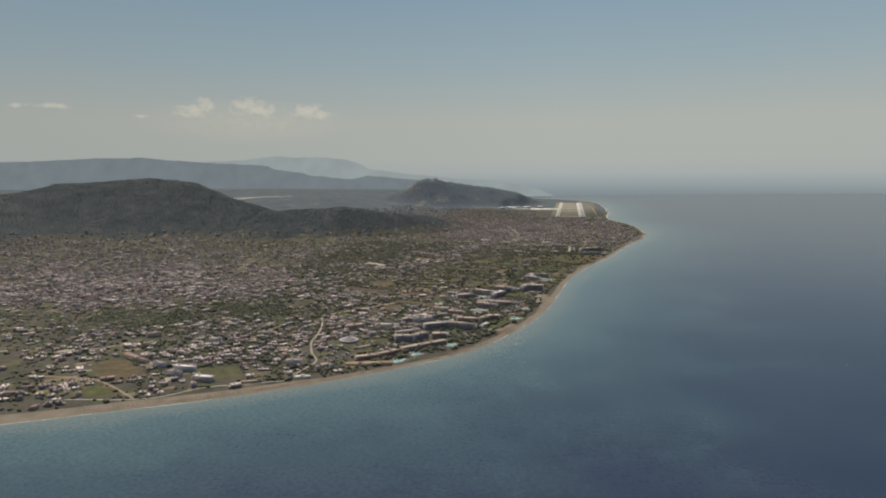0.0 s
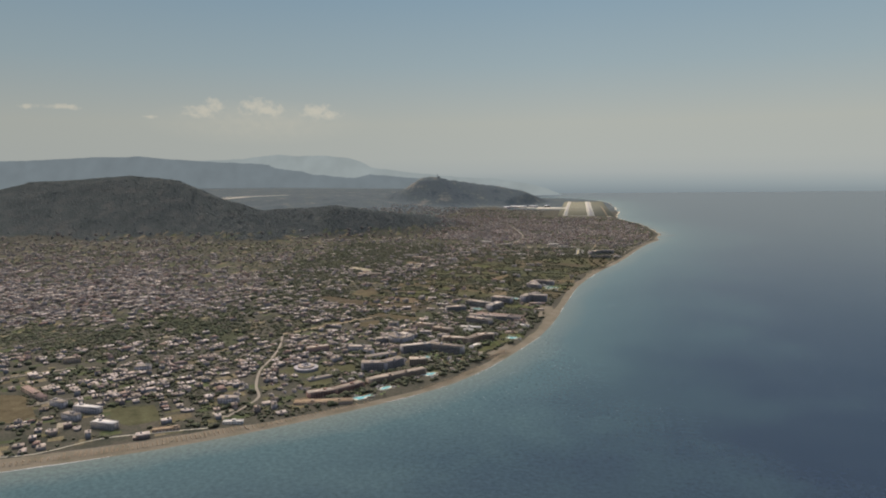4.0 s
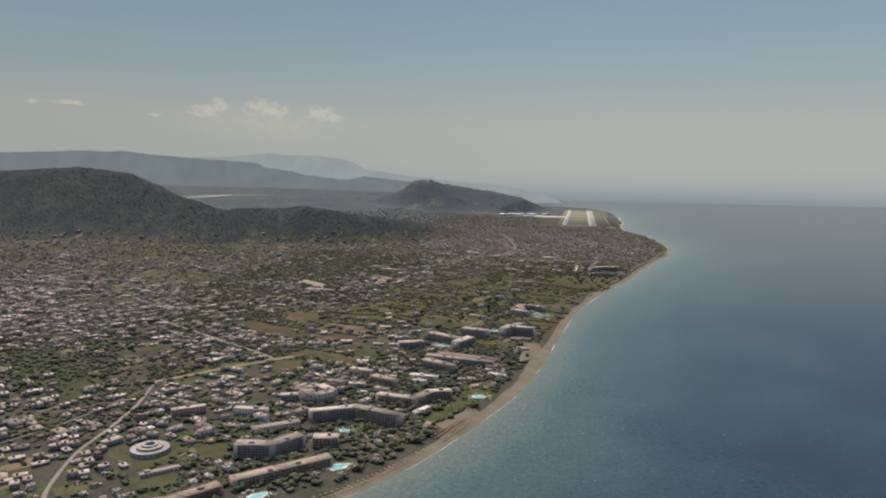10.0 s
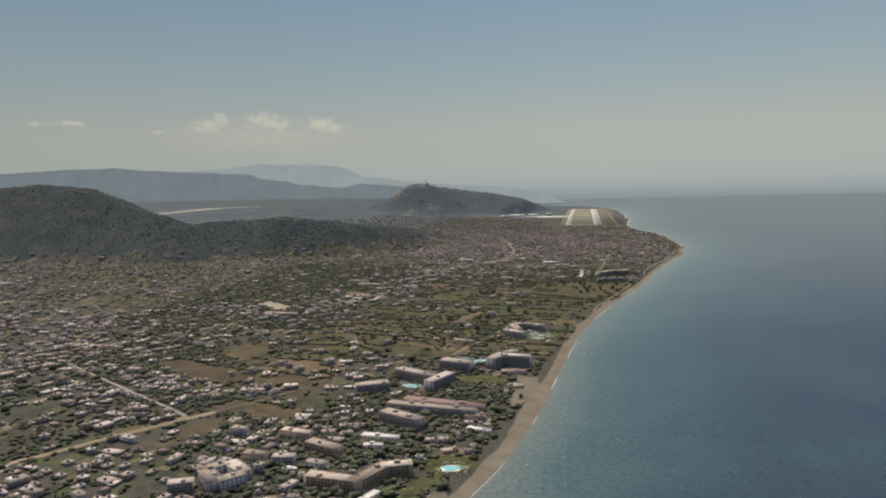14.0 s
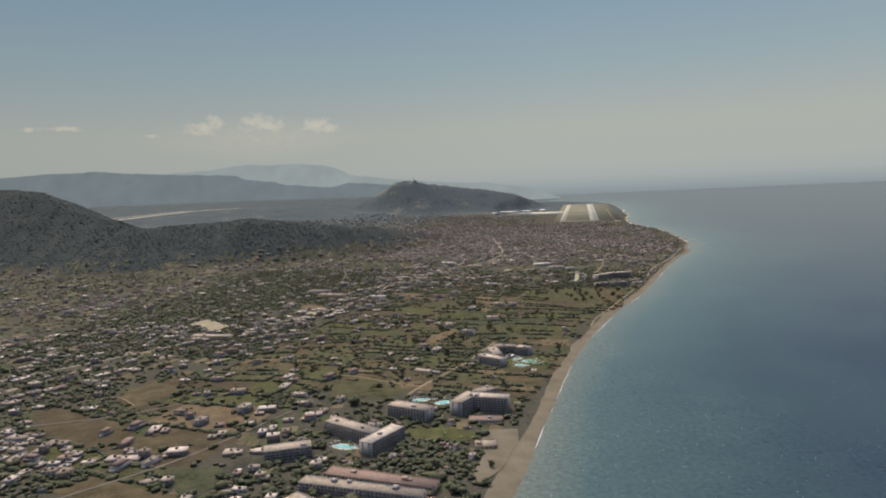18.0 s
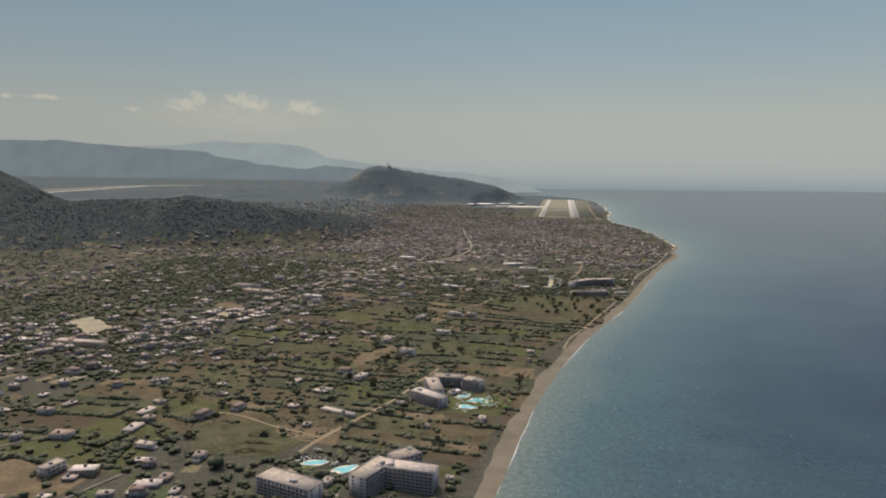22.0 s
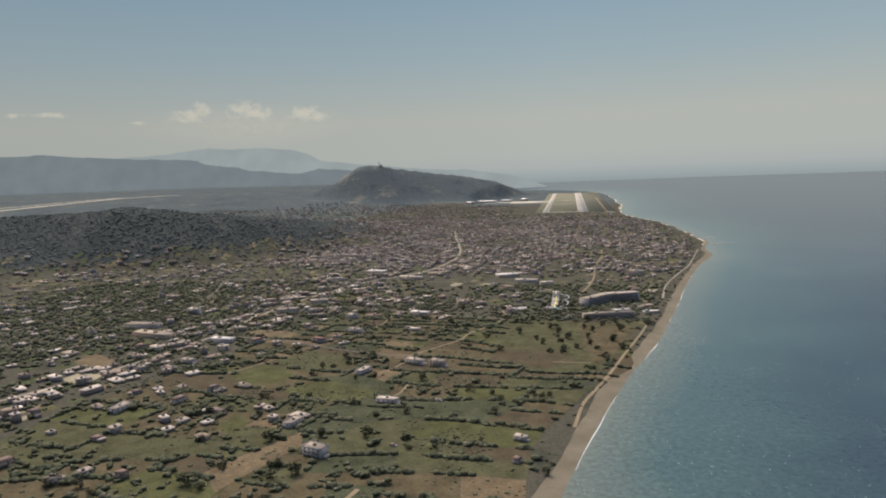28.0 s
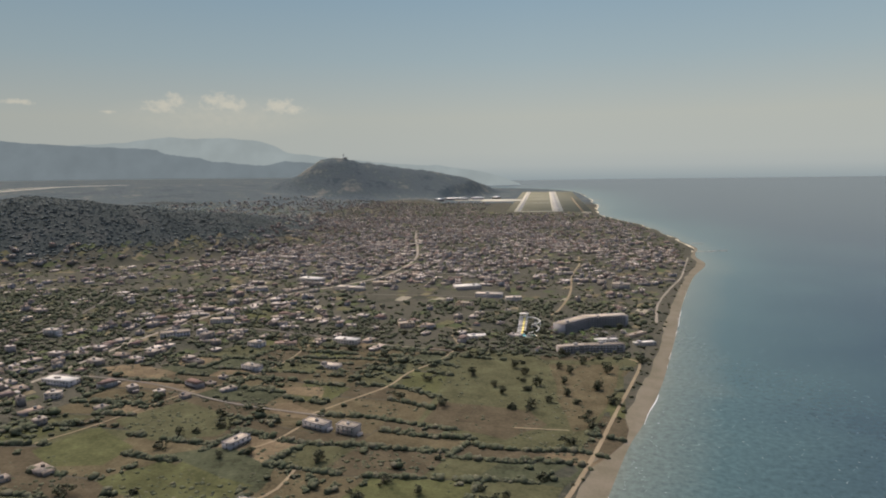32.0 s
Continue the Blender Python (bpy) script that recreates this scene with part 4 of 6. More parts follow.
hotel("pavilion", [[(-98, 790), (-77, 788)]], 5, 1, M_CANVAS, "long white-roofed pool pavilion", M_CANVAS, "pavilion", "window")
hotel("pavilion", [[(-93, 776), (-83, 777)]], 4, 1, M_CANVAS, "small white-roofed garden pavilion", M_CANVAS, "pavilion", "window")
hotel("beach_house", [[(-51, 775), (-44, 779)]], 5, 1, M_TANHOTEL, "low flat-roofed beach bar beside a pool", M_ROOF, "building", "window")
hotel("pavilion", [[(-43, 810), (-30, 806)]], 4, 1, M_CANVAS, "long white awning over a beach terrace", M_CANVAS, "pavilion", "window")
# halls, shops and blocks of flats along the main road
for a, b, width, storeys, mat, roof, name, label in (
        ((-172, 1590), (-151, 1583), 12, 2, M_WHITE, M_CANVAS, "warehouse", "broad white commercial hall by the main road"),
        ((-127, 1549), (-103, 1543), 9, 2, M_WHITE, M_ROOF, "warehouse", "long pale commercial hall by the main road"),
        ((-29, 1561), (-9, 1569), 13, 2, M_WHITE, M_CANVAS, "warehouse", "wide white hall with a bright flat roof"),
        ((-9, 1533), (12, 1531), 8, 2, M_GREYHOTEL, M_ROOF, "warehouse", "long dark-sided storage shed"),
        ((-20, 1496), (-9, 1492), 7, 2, M_TANHOTEL, M_ROOF, "villa", "tan two-storey house with flat roof"),
        ((103, 1585), (117, 1582), 8, 3, M_WHITE, M_ROOF, "apartment_block", "white three-storey flats near the shore"),
        ((-284, 1330), (-257, 1327), 9, 2, M_WHITE, M_ROOF, "warehouse", "long white hall below the wooded ridge"),
        ((-262, 1308), (-230, 1298), 9, 2, M_TANHOTEL, M_ROOF, "warehouse", "long tan hall beside the main road"),
        ((-196, 1291), (-180, 1288), 7, 2, M_WHITE, M_CANVAS, "shop", "white flat-roofed shop building by the main road"),
        ((-126, 1367), (-118, 1364), 6, 2, M_WHITE, M_ROOF, "villa", "white two-storey house behind a hedge"),
        ((-113, 1370), (-101, 1373), 6, 1, M_TANHOTEL, M_TILES, "villa", "single-storey tan house under a terracotta roof"),
        ((-80, 1382), (-66, 1378), 7, 2, M_WHITE, M_CANVAS, "villa", "wide white house with a bright flat roof"),
        ((-74, 1335), (-64, 1333), 6, 1, M_WHITE, M_ROOF, "farmhouse", "low white farmhouse between fields"),
        ((-4, 1403), (7, 1405), 7, 1, M_WHITE, M_CANVAS, "restaurant", "wide white-roofed restaurant among trees"),
        ((-172, 1412), (-158, 1416), 7, 2, M_WHITE, M_ROOF, "shop", "pale two-storey shop building by the main road"),
        ((-186, 1375), (-171, 1382), 7, 2, M_GREYHOTEL, M_ROOF, "shop", "grey flat-roofed workshop by the main road"),
        ((-181, 1270), (-175, 1272), 5, 2, M_WHITE, M_ROOF, "villa", "square white house beside the main road"),
        ((-196, 1523), (-181, 1531), 8, 2, M_WHITE, M_ROOF, "warehouse", "pale storage hall below the hill"),
        ((-102, 1572), (-82, 1576), 9, 2, M_TANHOTEL, M_ROOF, "warehouse", "tan flat-roofed depot by the main road"),
        ((-50, 1423), (-41, 1427), 7, 2, M_TANHOTEL, M_ROOF, "villa", "tan two-storey house among trees"),
        ((-86, 1017), (-68, 1010), 4, 1, M_WHITE, M_ROOF, "terrace", "terrace of small white houses in a row")):
    hotel(name, [[a, b]], width, storeys, mat, label, roof, "building", "window")
hotel("school", [[(-300, 1100), (-264, 1098)]], 8, 2, M_TANHOTEL, "long tan school building beside a bare yard", M_ROOF, "building", "window")
hotel("restaurant", [[(-176, 550), (-138, 560)]], 8, 1, M_TANHOTEL, "long low dark-roofed restaurant behind the beach", M_THATCH, "restaurant", "window")
hotel("pavilion", [[(-77, 712), (-71, 726)]], 4, 1, M_CANVAS, "bright white-roofed open pavilion", M_CANVAS, "pavilion", "window")
hotel("beach_house", [[(-28, 891), (-18, 893)]], 8, 1, M_TANHOTEL, "low beach house with pale flat roof", M_ROOF, "building", "window")
hotel("beach_house", [[(-47, 826), (-35, 826)]], 7, 2, M_TANHOTEL, "square tan beach restaurant", M_TILES, "building", "window")
hotel("pavilion", [[(72, 1404), (85, 1407)]], 5, 1, M_WHITE, "low white pool pavilion with flat roof", M_CANVAS, "pavilion", "window")
hotel("pavilion", [[(94, 1400), (106, 1404)]], 5, 1, M_WHITE, "low white beach bar with flat roof", M_CANVAS, "pavilion", "window")
hotel("pavilion", [[(93, 1417), (104, 1428)]], 4, 1, M_TANHOTEL, "low tan beach restaurant", M_ROOF, "pavilion", "window")
hotel("pavilion", [[(-26, 1054), (-22, 1060)]], 4, 1, M_WHITE, "white pool bar beside the pool", M_CANVAS, "pavilion", "window")
hotel("villa", [[(15, 1519), (27, 1521)]], 7, 2, M_WHITE, "white two-storey house with flat roof", M_ROOF, "building", "window")


def amphitheatre(x, y, r):
    """A round white building: ring of terraces with an open middle."""
    top = thing("round_building", "round white building with stepped terraces", "building", m=pose(x, y, hz(x, y)))
    TAKEN.append((x, y, r + 6))
    for k, (ra, rb, h) in enumerate(((r, r - 3, 2.4), (r - 3, r - 5.5, 3.6), (r - 5.5, r - 7, 4.4))):
        n = 28
        bm = bmesh.new()
        ring = []
        for i in range(n):
            a = 2 * math.pi * i / n
            ring.append([bm.verts.new((q * math.cos(a), q * math.sin(a), z)) for q, z in ((ra, -1), (ra, h), (rb, h), (rb, -1))])
        for i in range(n):
            for j in range(4):
                bm.faces.new((ring[i][j], ring[(i + 1) % n][j], ring[(i + 1) % n][(j + 1) % 4], ring[i][(j + 1) % 4]))
        me = bpy.data.meshes.new("terrace")
        bm.to_mesh(me), bm.free()
        me.materials.append(M_GREYHOTEL if k != 1 else M_ROOF)
        part("terrace", me, top)
    win = KIT[M_WHITE.name][1]
    for i in range(20):
        a = 2 * math.pi * i / 20
        ob = part("window", win, top)
        ob.matrix_basis = pose((r + 0.02) * math.cos(a), (r + 0.02) * math.sin(a), 0.4, 0, 0, math.degrees(a) + 90)


amphitheatre(-196, 623, 9.5)


# ---- pools ----
def pool(x, y, r, yaw, lobes, label="turquoise hotel pool in pale paving"):
    top = thing("swimming_pool", label, "pool", "hotel pools", pose(x, y, hz(x, y) + 0.15, 0, 0, yaw))
    TAKEN.append((x, y, r * 1.5 + 2))
    for name, k, z0, z1, mat in (("paving", 1.3, -1.2, 0.12, M_DECK), ("kerb", 1.03, 0.0, 0.19, M_CANVAS), ("water", 1.0, 0.0, 0.22, M_POOL)):
        bm = bmesh.new()
        n = 40
        lo, hi = [], []
        for i in range(n):
            a = 2 * math.pi * i / n
            q = r * 0.78 * k * (1 + (0.28 if name != "paving" else 0.1) * math.sin(lobes * a + 0.7) + 0.08 * math.sin((lobes + 2) * a))
            for lst, z in ((lo, z0), (hi, z1)):
                lst.append(bm.verts.new((q * math.cos(a), q * 0.6 * math.sin(a), z)))
        bm.faces.new(hi)
        for i in range(n):
            bm.faces.new((lo[i], lo[(i + 1) % n], hi[(i + 1) % n], hi[i]))
        me = bpy.data.meshes.new(name)
        bm.to_mesh(me), bm.free()
        me.materials.append(mat)
        part(name, me, top)


for x, y, r, yaw, lobes in ((-135, 568, 5.5, 40, 3), (-130, 574, 3, 10, 2), (-123, 592, 5, 45, 2), (-98, 630, 6, 40, 3), (-43, 757, 6, 10, 3), (-92, 882, 6, -20, 2), (-69, 956, 5, 10, 2), (-55, 953, 5.5, 40, 3),
                            (-10, 1048, 6.5, 10, 4), (-19, 1053, 4, 30, 2), (-15, 1037, 5, -15, 3), (-5, 1043, 3, 30, 2), (79, 1404, 4, 20, 2), (-109, 676, 4, 0, 3)):
    pool(x, y, r, yaw, lobes)
POOLS = [o for o in scene.objects if o.name.startswith("swimming_pool")]


def parasol_kind():
    top = thing("parasol", "square white parasol on a thin pole by the pool", "umbrella", "pool parasols")
    p = Pieces()
    p.box(0, 0, -0.3, 0.08, 0.08, 1.3)
    part("pole", p.mesh("pole", [M_STEEL]), top)
    p = Pieces()
    p.hip(0, 0, 0.98, 1.3, 1.3, 0.34)
    part("canopy", p.mesh("canopy", [M_CANVAS]), top)
    return top


def pool_furniture():
    """Parasols as things of their own; the small loungers between them joined."""
    rnd = random.Random(41)
    first, p = parasol_kind(), Pieces()
    used = False
    for o in POOLS:
        x, y, z = o.matrix_basis.translation
        r = max(v.co.x for v in o.children[0].data.vertices)
        for k in range(13):
            a, q = rnd.uniform(0, 6.28), rnd.uniform(1.02, 1.5) * r
            u, v = x + q * math.cos(a), y + q * 0.75 * math.sin(a)
            if inland(u, v) < 9 or any((u - b) ** 2 + (v - c) ** 2 < (d - 1.8) ** 2 for b, c, d in TAKEN if (b - x) ** 2 + (c - y) ** 2 > 1):
                continue
            if k % 3 == 0:
                ob = copy_thing(first, Matrix()) if used else first
                used = True
                ob.matrix_basis = pose(u, v, hz(u, v) + 0.1, 0, 0, rnd.uniform(0, 90))
            for j in range(4):
                e, f = u + rnd.uniform(-1.6, 1.6), v + rnd.uniform(-1.6, 1.6)
                yaw = rnd.choice((0.3, 1.87))
                p.box(e, f, hz(e, f), 0.9, 0.36, 0.35, yaw, 0)
                p.box(e - 0.4 * math.cos(yaw), f - 0.4 * math.sin(yaw), hz(e, f) + 0.35, 0.12, 0.36, 0.25, yaw, 0)
    tagged(new("pool_loungers", p.mesh("pool_loungers", [M_CANVAS])), "white sun loungers scattered round the hotel pools", "loungers", kind="stuff")


pool_furniture()


# ---- fields ----
def fields():
    rnd = random.Random(11)
    kinds = ["green crop", "dull green grass", "dark green orchard grass", "dry straw", "brown ploughed earth", "olive brown fallow"]
    made = []

    def cut(x0, y0, x1, y1, depth):
        w, h = x1 - x0, y1 - y0
        if depth == 0 or (w < 46 and h < 24) or (depth < 3 and rnd.random() < 0.12):
            made.append((x0, y0, x1, y1))
            return
        k = rnd.uniform(0.36, 0.64)
        if w > h * 1.9:
            cut(x0, y0, x0 + w * k, y1, depth - 1), cut(x0 + w * k, y0, x1, y1, depth - 1)
        else:
            cut(x0, y0, x1, y0 + h * k, depth - 1), cut(x0, y0 + h * k, x1, y1, depth - 1)

    # s: along the shore, d: inland
    cut(10, 965, 235, 1365, 9)
    cut(18, 1162, 60, 1168, 0)
    cut(150, 800, 260, 965, 5)
    cut(245, 1365, 330, 1435, 4)
    cut(60, 643, 120, 650, 0)
    edges = []
    for n, (d0, y0, d1, y1) in enumerate(made):
        if d1 - d0 < 6 or y1 - y0 < 6:
            continue
        skew = 0.10 + 0.05 * math.sin(y0 * 0.01)
        nx, ny = max(2, int((d1 - d0) / 7)), max(2, int((y1 - y0) / 7))
        g = 0.12
        D, Y = np.meshgrid(np.linspace(d0 + g, d1 - g, nx), np.linspace(y0 + g, y1 - g, ny))
        X = np.interp(Y, CY, CX) - D
        Y = Y + D * skew
        X, Y = X + (vnoise(X, Y, 60, 2) - 0.5) * 26, Y + (vnoise(X + 900, Y, 55, 2) - 0.5) * 24
        me = raw_mesh("field", np.stack([X.ravel(), Y.ravel(), (height(X, Y) + 0.10).ravel()], 1),
                      np.array([(i * nx + j + 1, i * nx + j, (i + 1) * nx + j, (i + 1) * nx + j + 1) for i in range(ny - 1) for j in range(nx - 1)]), smooth=True)
        yy = (y0 + y1) / 2
        weights = [1.2, 2.6, 1.8, 0.6, 1.1, 2.0] if yy < 1209 else [1.2, 2.6, 1.0, 1.0, 1.6, 2.4]
        kind = rnd.choices(kinds, weights)[0]
        me.materials.append(FIELD[kind])
        tagged(new("field", me), kind + " field edged with hedges", "field", "coastal fields", kind="structure")
        edges.append((X[0, :], Y[0, :]))
        if rnd.random() < 0.4:
            edges.append((X[:, -1], Y[:, -1]))
    return edges


EDGES = fields()


PLOTS = []      # outlines kept free of houses and loose trees


def lawn(points, label="mown green hotel lawn", mat="green crop", name="lawn", keep=True, lift=0.17):
    """A patch of ground inside an outline, laid over the land."""
    x0, y0 = np.mean(points, axis=0)
    if keep:
        PLOTS.append(np.array(points, float))
    rim = []
    for (a, b), (c, d) in zip(points, points[1:] + points[:1]):
        for s in (0, 0.25, 0.5, 0.75):
            rim.append((a + (c - a) * s, b + (d - b) * s))
    rim = np.array(rim)
    rim = rim + (np.stack([vnoise(rim[:, 0], rim[:, 1], 9, 1), vnoise(rim[:, 0] + 300, rim[:, 1], 9, 1)], 1) - 0.5) * 2.0
    n = len(rim)
    rings = [(x0, y0) + (rim - (x0, y0)) * s for s in (1.0, 0.66, 0.33)]
    v = np.concatenate(rings + [np.array([(x0, y0)])])
    v = np.column_stack([v - (x0, y0), height(v[:, 0], v[:, 1]) + lift])
    bm = bmesh.new()
    vs = [bm.verts.new(p) for p in v]
    for i in range(n):
        j = (i + 1) % n
        for r in (0, n):
            bm.faces.new((vs[r + i], vs[r + j], vs[r + n + j], vs[r + n + i]))
        bm.faces.new((vs[2 * n + i], vs[2 * n + j], vs[3 * n]))
    bmesh.ops.recalc_face_normals(bm, faces=bm.faces)
    if sum(f.normal.z for f in bm.faces) < 0:
        bmesh.ops.reverse_faces(bm, faces=bm.faces)
    me = bpy.data.meshes.new(name)
    bm.to_mesh(me), bm.free()
    me.materials.append(FIELD[mat])
    ob = tagged(new(name, me), label, name, kind="structure")
    ob.location = (x0, y0, 0)
    return points


def inside(x, y, grow=0.0):
    """True where a place lies in one of the plots."""
    hit = np.zeros(np.shape(x), bool)
    for p in PLOTS:
        c = p.mean(axis=0)
        q = c + (p - c) * (1 + grow)
        box = (x > q[:, 0].min()) & (x < q[:, 0].max()) & (y > q[:, 1].min()) & (y < q[:, 1].max())
        k = np.where(box)[0]
        odd = np.zeros(len(k), bool)
        for (a, b), (c2, d) in zip(q, np.roll(q, -1, axis=0)):
            cross = (b > y[k]) != (d > y[k])
            odd ^= cross & (x[k] < (c2 - a) * (y[k] - b) / (d - b + 1e-9) + a)
        hit[k] |= odd
    return hit


lawn([(-72, 704), (-64, 724), (-57, 745), (-44, 749), (-55, 717), (-62, 702)])
lawn([(-77, 909), (-50, 915), (-28, 909), (-32, 897), (-59, 897)])
lawn([(-59, 756), (-51, 771), (-35, 773), (-31, 763), (-47, 745)])
lawn([(-189, 594), (-170, 605), (-162, 594), (-180, 580)], "rough green grass beside the round building", "dull green grass")
lawn([(-216, 614), (-203, 641), (-178, 631), (-185, 605)], "rough green grass round the round building", "dull green grass")
lawn([(-38, 965), (-11, 964), (-9, 954), (-34, 956)])
lawn([(-12, 1262), (-5, 1358), (40, 1362), (84, 1362), (76, 1320), (52, 1244), (26, 1248)], "wide dry grass field behind the beach", "dull green grass")
lawn([(46, 1300), (44, 1352), (80, 1357), (74, 1318), (58, 1268), (50, 1262)], "dry brown grass beside the beach track", "olive brown fallow", "field", True, 0.24)
lawn([(-10, 1266), (-7, 1290), (34, 1284), (40, 1268), (24, 1252)], "rough brown field with scattered bushes", "brown ploughed earth", "field", False, 0.22)
for pts in ([(-62, 699), (-44, 736), (-39, 727), (-55, 693)], [(-27, 912), (-9, 917), (-8, 900), (-13, 866), (-19, 851), (-26, 850), (-23, 882)]):
    lawn(pts, "tan sand behind the beach", "beach sand", "sand_flat", True, 0.3)
lawn([(-31.7, 1096), (-13, 1093), (6, 1090), (-1, 1077), (-11, 1078), (-29, 1082)], "bare brown field behind the hotel garden", "brown ploughed earth", "field")
lawn([(-142, 986), (-102, 996), (-89, 962), (-121, 952)], "wide green field beside a lane", "dull green grass", "field")
lawn([(-26, 1058), (-2, 1056), (6, 1044), (2, 1028), (-22, 1026), (-26, 1040)], "green hotel garden round the pools", "green crop", "lawn")
lawn([(-390, 512), (-384, 528), (-366, 529), (-345, 510), (-324, 492), (-345, 480), (-362, 481)], "rough brown field between the houses", "olive brown fallow", "field")
lawn([(-293, 520), (-267, 529), (-247, 507), (-260, 494), (-280, 500)], "green field beside white apartment blocks", "dull green grass", "field")
lawn([(-356, 453), (-349, 466), (-318, 447), (-338, 437)], "small green field behind the beach", "green crop", "field")
lawn([(-179, 636), (-162, 646), (-154, 624), (-168, 620)], "rough green lot between hotels", "dull green grass", "field")
BROWN, STRAW, FALLOW, GREEN, GRASS, ORCHARD = "brown ploughed earth", "dry straw", "olive brown fallow", "green crop", "dull green grass", "dark green orchard grass"
for pts, mat in (([(-263, 944), (-259, 982), (-227, 962), (-237, 924)], FALLOW), ([(-295, 915), (-279, 924), (-210, 886), (-218, 862), (-269, 887)], BROWN), ([(-203, 820), (-195, 836), (-145, 823), (-144, 807), (-170, 807)], FALLOW),
                 ([(-204, 881), (-187, 887), (-177, 876), (-183, 859), (-200, 869)], FALLOW), ([(-169, 850), (-140, 849), (-131, 833), (-146, 823), (-159, 837)], ORCHARD), ([(-206, 782), (-187, 801), (-177, 791), (-190, 769)], FALLOW)):
    EDGES.append(tuple(np.array(lawn(pts, mat + " field between the houses", mat, "field") + pts[:1], float).T))
for pts, mat in (([(-147, 978), (-134, 995), (-110, 985), (-111, 966), (-137, 971)], FALLOW), ([(-110, 972), (-106, 988), (-82, 975), (-88, 955), (-116, 957)], GRASS), ([(-169, 1011), (-163, 1019), (-133, 1012), (-130, 1002), (-151, 996)], GREEN),
                 ([(-102, 1107), (-78, 1150), (-74, 1133), (-90, 1092)], STRAW), ([(-119, 1151), (-118, 1166), (-108, 1158), (-109, 1142)], GREEN), ([(-148, 1219), (-137, 1243), (-113, 1227), (-115, 1211), (-132, 1207)], GREEN),
                 ([(-136, 1250), (-119, 1275), (-84, 1259), (-86, 1241), (-110, 1233)], GRASS), ([(-111, 1201), (-96, 1217), (-57, 1204), (-69, 1187), (-101, 1193)], GREEN), ([(-98, 1222), (-77, 1232), (-54, 1216), (-53, 1199), (-89, 1218)], ORCHARD)):
    EDGES.append(tuple(np.array(lawn(pts, mat + " field edged with dark hedges", mat, "field") + pts[:1], float).T))
for pts, mat in (([(-259, 1240), (-259, 1258), (-237, 1247), (-231, 1225)], STRAW), ([(-184, 1315), (-170, 1324), (-141, 1312), (-145, 1302), (-173, 1303)], STRAW),
                 ([(-83, 1277), (-72, 1281), (-56, 1271), (-53, 1261), (-69, 1263)], STRAW), ([(-85, 1298), (-63, 1303), (-59, 1288), (-77, 1291)], STRAW)):
    lawn(pts, "small dry straw field beside a lane", mat, "field")
lawn([(-334, 1155), (-327, 1173), (-289, 1147), (-293, 1121)], "bright bare sandy school yard", "bare sand", "yard")
lawn([(-242, 1208), (-239, 1219), (-223, 1215), (-221, 1208), (-230, 1199)], "pale gravel lot beside the main road", "bare sand", "yard")
lawn([(-431, 781), (-420, 804), (-301, 720), (-260, 706), (-245, 684), (-284, 673), (-353, 716)], "dark green grove below dense trees", ORCHARD, "field", False)


# ---- houses ----
def density(x, y):
    """How thickly houses stand."""
    d, z = inland(x, y), height(x, y)
    p = np.full(np.shape(x), 0.16)
    for cx, cy, rx, ry, k in ((-632, 906, 300, 210, 0.85), (-480, 789, 150, 110, 0.45), (-307, 594, 170, 130, 0.5), (-225, 688, 70, 70, 0.45), (-251, 860, 75, 60, 0.62), (-391, 513, 120, 90, 0.42),
                              (-302, 1109, 110, 60, 0.5), (-296, 988, 70, 60, 0.3), (-113, 1886, 260, 300, 0.78), (73, 1815, 150, 240, 0.55), (-31, 1667, 140, 110, 0.42), (-185, 2146, 150, 160, 0.7),
                              (-173, 1415, 60, 190, 0.34), (-27, 2196, 220, 200, 0.45), (-522, 1275, 230, 130, 0.22), (-836, 1126, 260, 170, 0.35), (129, 1603, 60, 120, 0.4), (-166, 773, 40, 40, 0.5), (-110, 762, 80, 150, 0.5), (-59, 849, 50, 90, 0.5), (-231, 860, 60, 26, 1.0), (-183, 613, 60, 60, 0.6), (-301, 880, 50, 24, 0.8)):
        u = ((x - cx) / rx) ** 2 + ((y - cy) / ry) ** 2
        p = np.maximum(p, k * np.clip(1.5 - u, 0, 1))
    p = 0.86 * p * (0.25 + 1.5 * np.clip((0.5 * vnoise(x, y, 45) + 0.5 * vnoise(x + 40, y + 900, 110) - 0.34) * 3.2, 0, 1))
    u = ((x + 347) / 78) ** 2 + ((y - 737) / 34) ** 2
    p = np.where(u < 1, 0.04, p)
    u = ((x + 458) / 68) ** 2 + ((y - 671) / 42) ** 2
    p = np.where(u < 1, 0.05, p)
    inner = (d > 14) & (d < 236) & (y > 965) & (y < 1407)
    p = np.where(inner, np.where(d > 150, 0.10, 0.022), p)
    p = np.where((d > 10) & (d < 110) & (y > 1240) & (y < 1370), 0.0, p)
    p = np.where((z > 30) & (y > 1300), 0.0, np.where(z > 34, 0.015, p))
    p = np.where((z > 20) & (y > 1416), p * 0.5, p)
    return np.where((d < np.where(y < 500, 18, np.where(y < 570, 12, 17))) | (y > 2940) | ((y > 2151) & (z > 30)) | ((y > 2500) & (x > -70)), 0, p * np.clip((3200 - y) / 400, 0, 1))


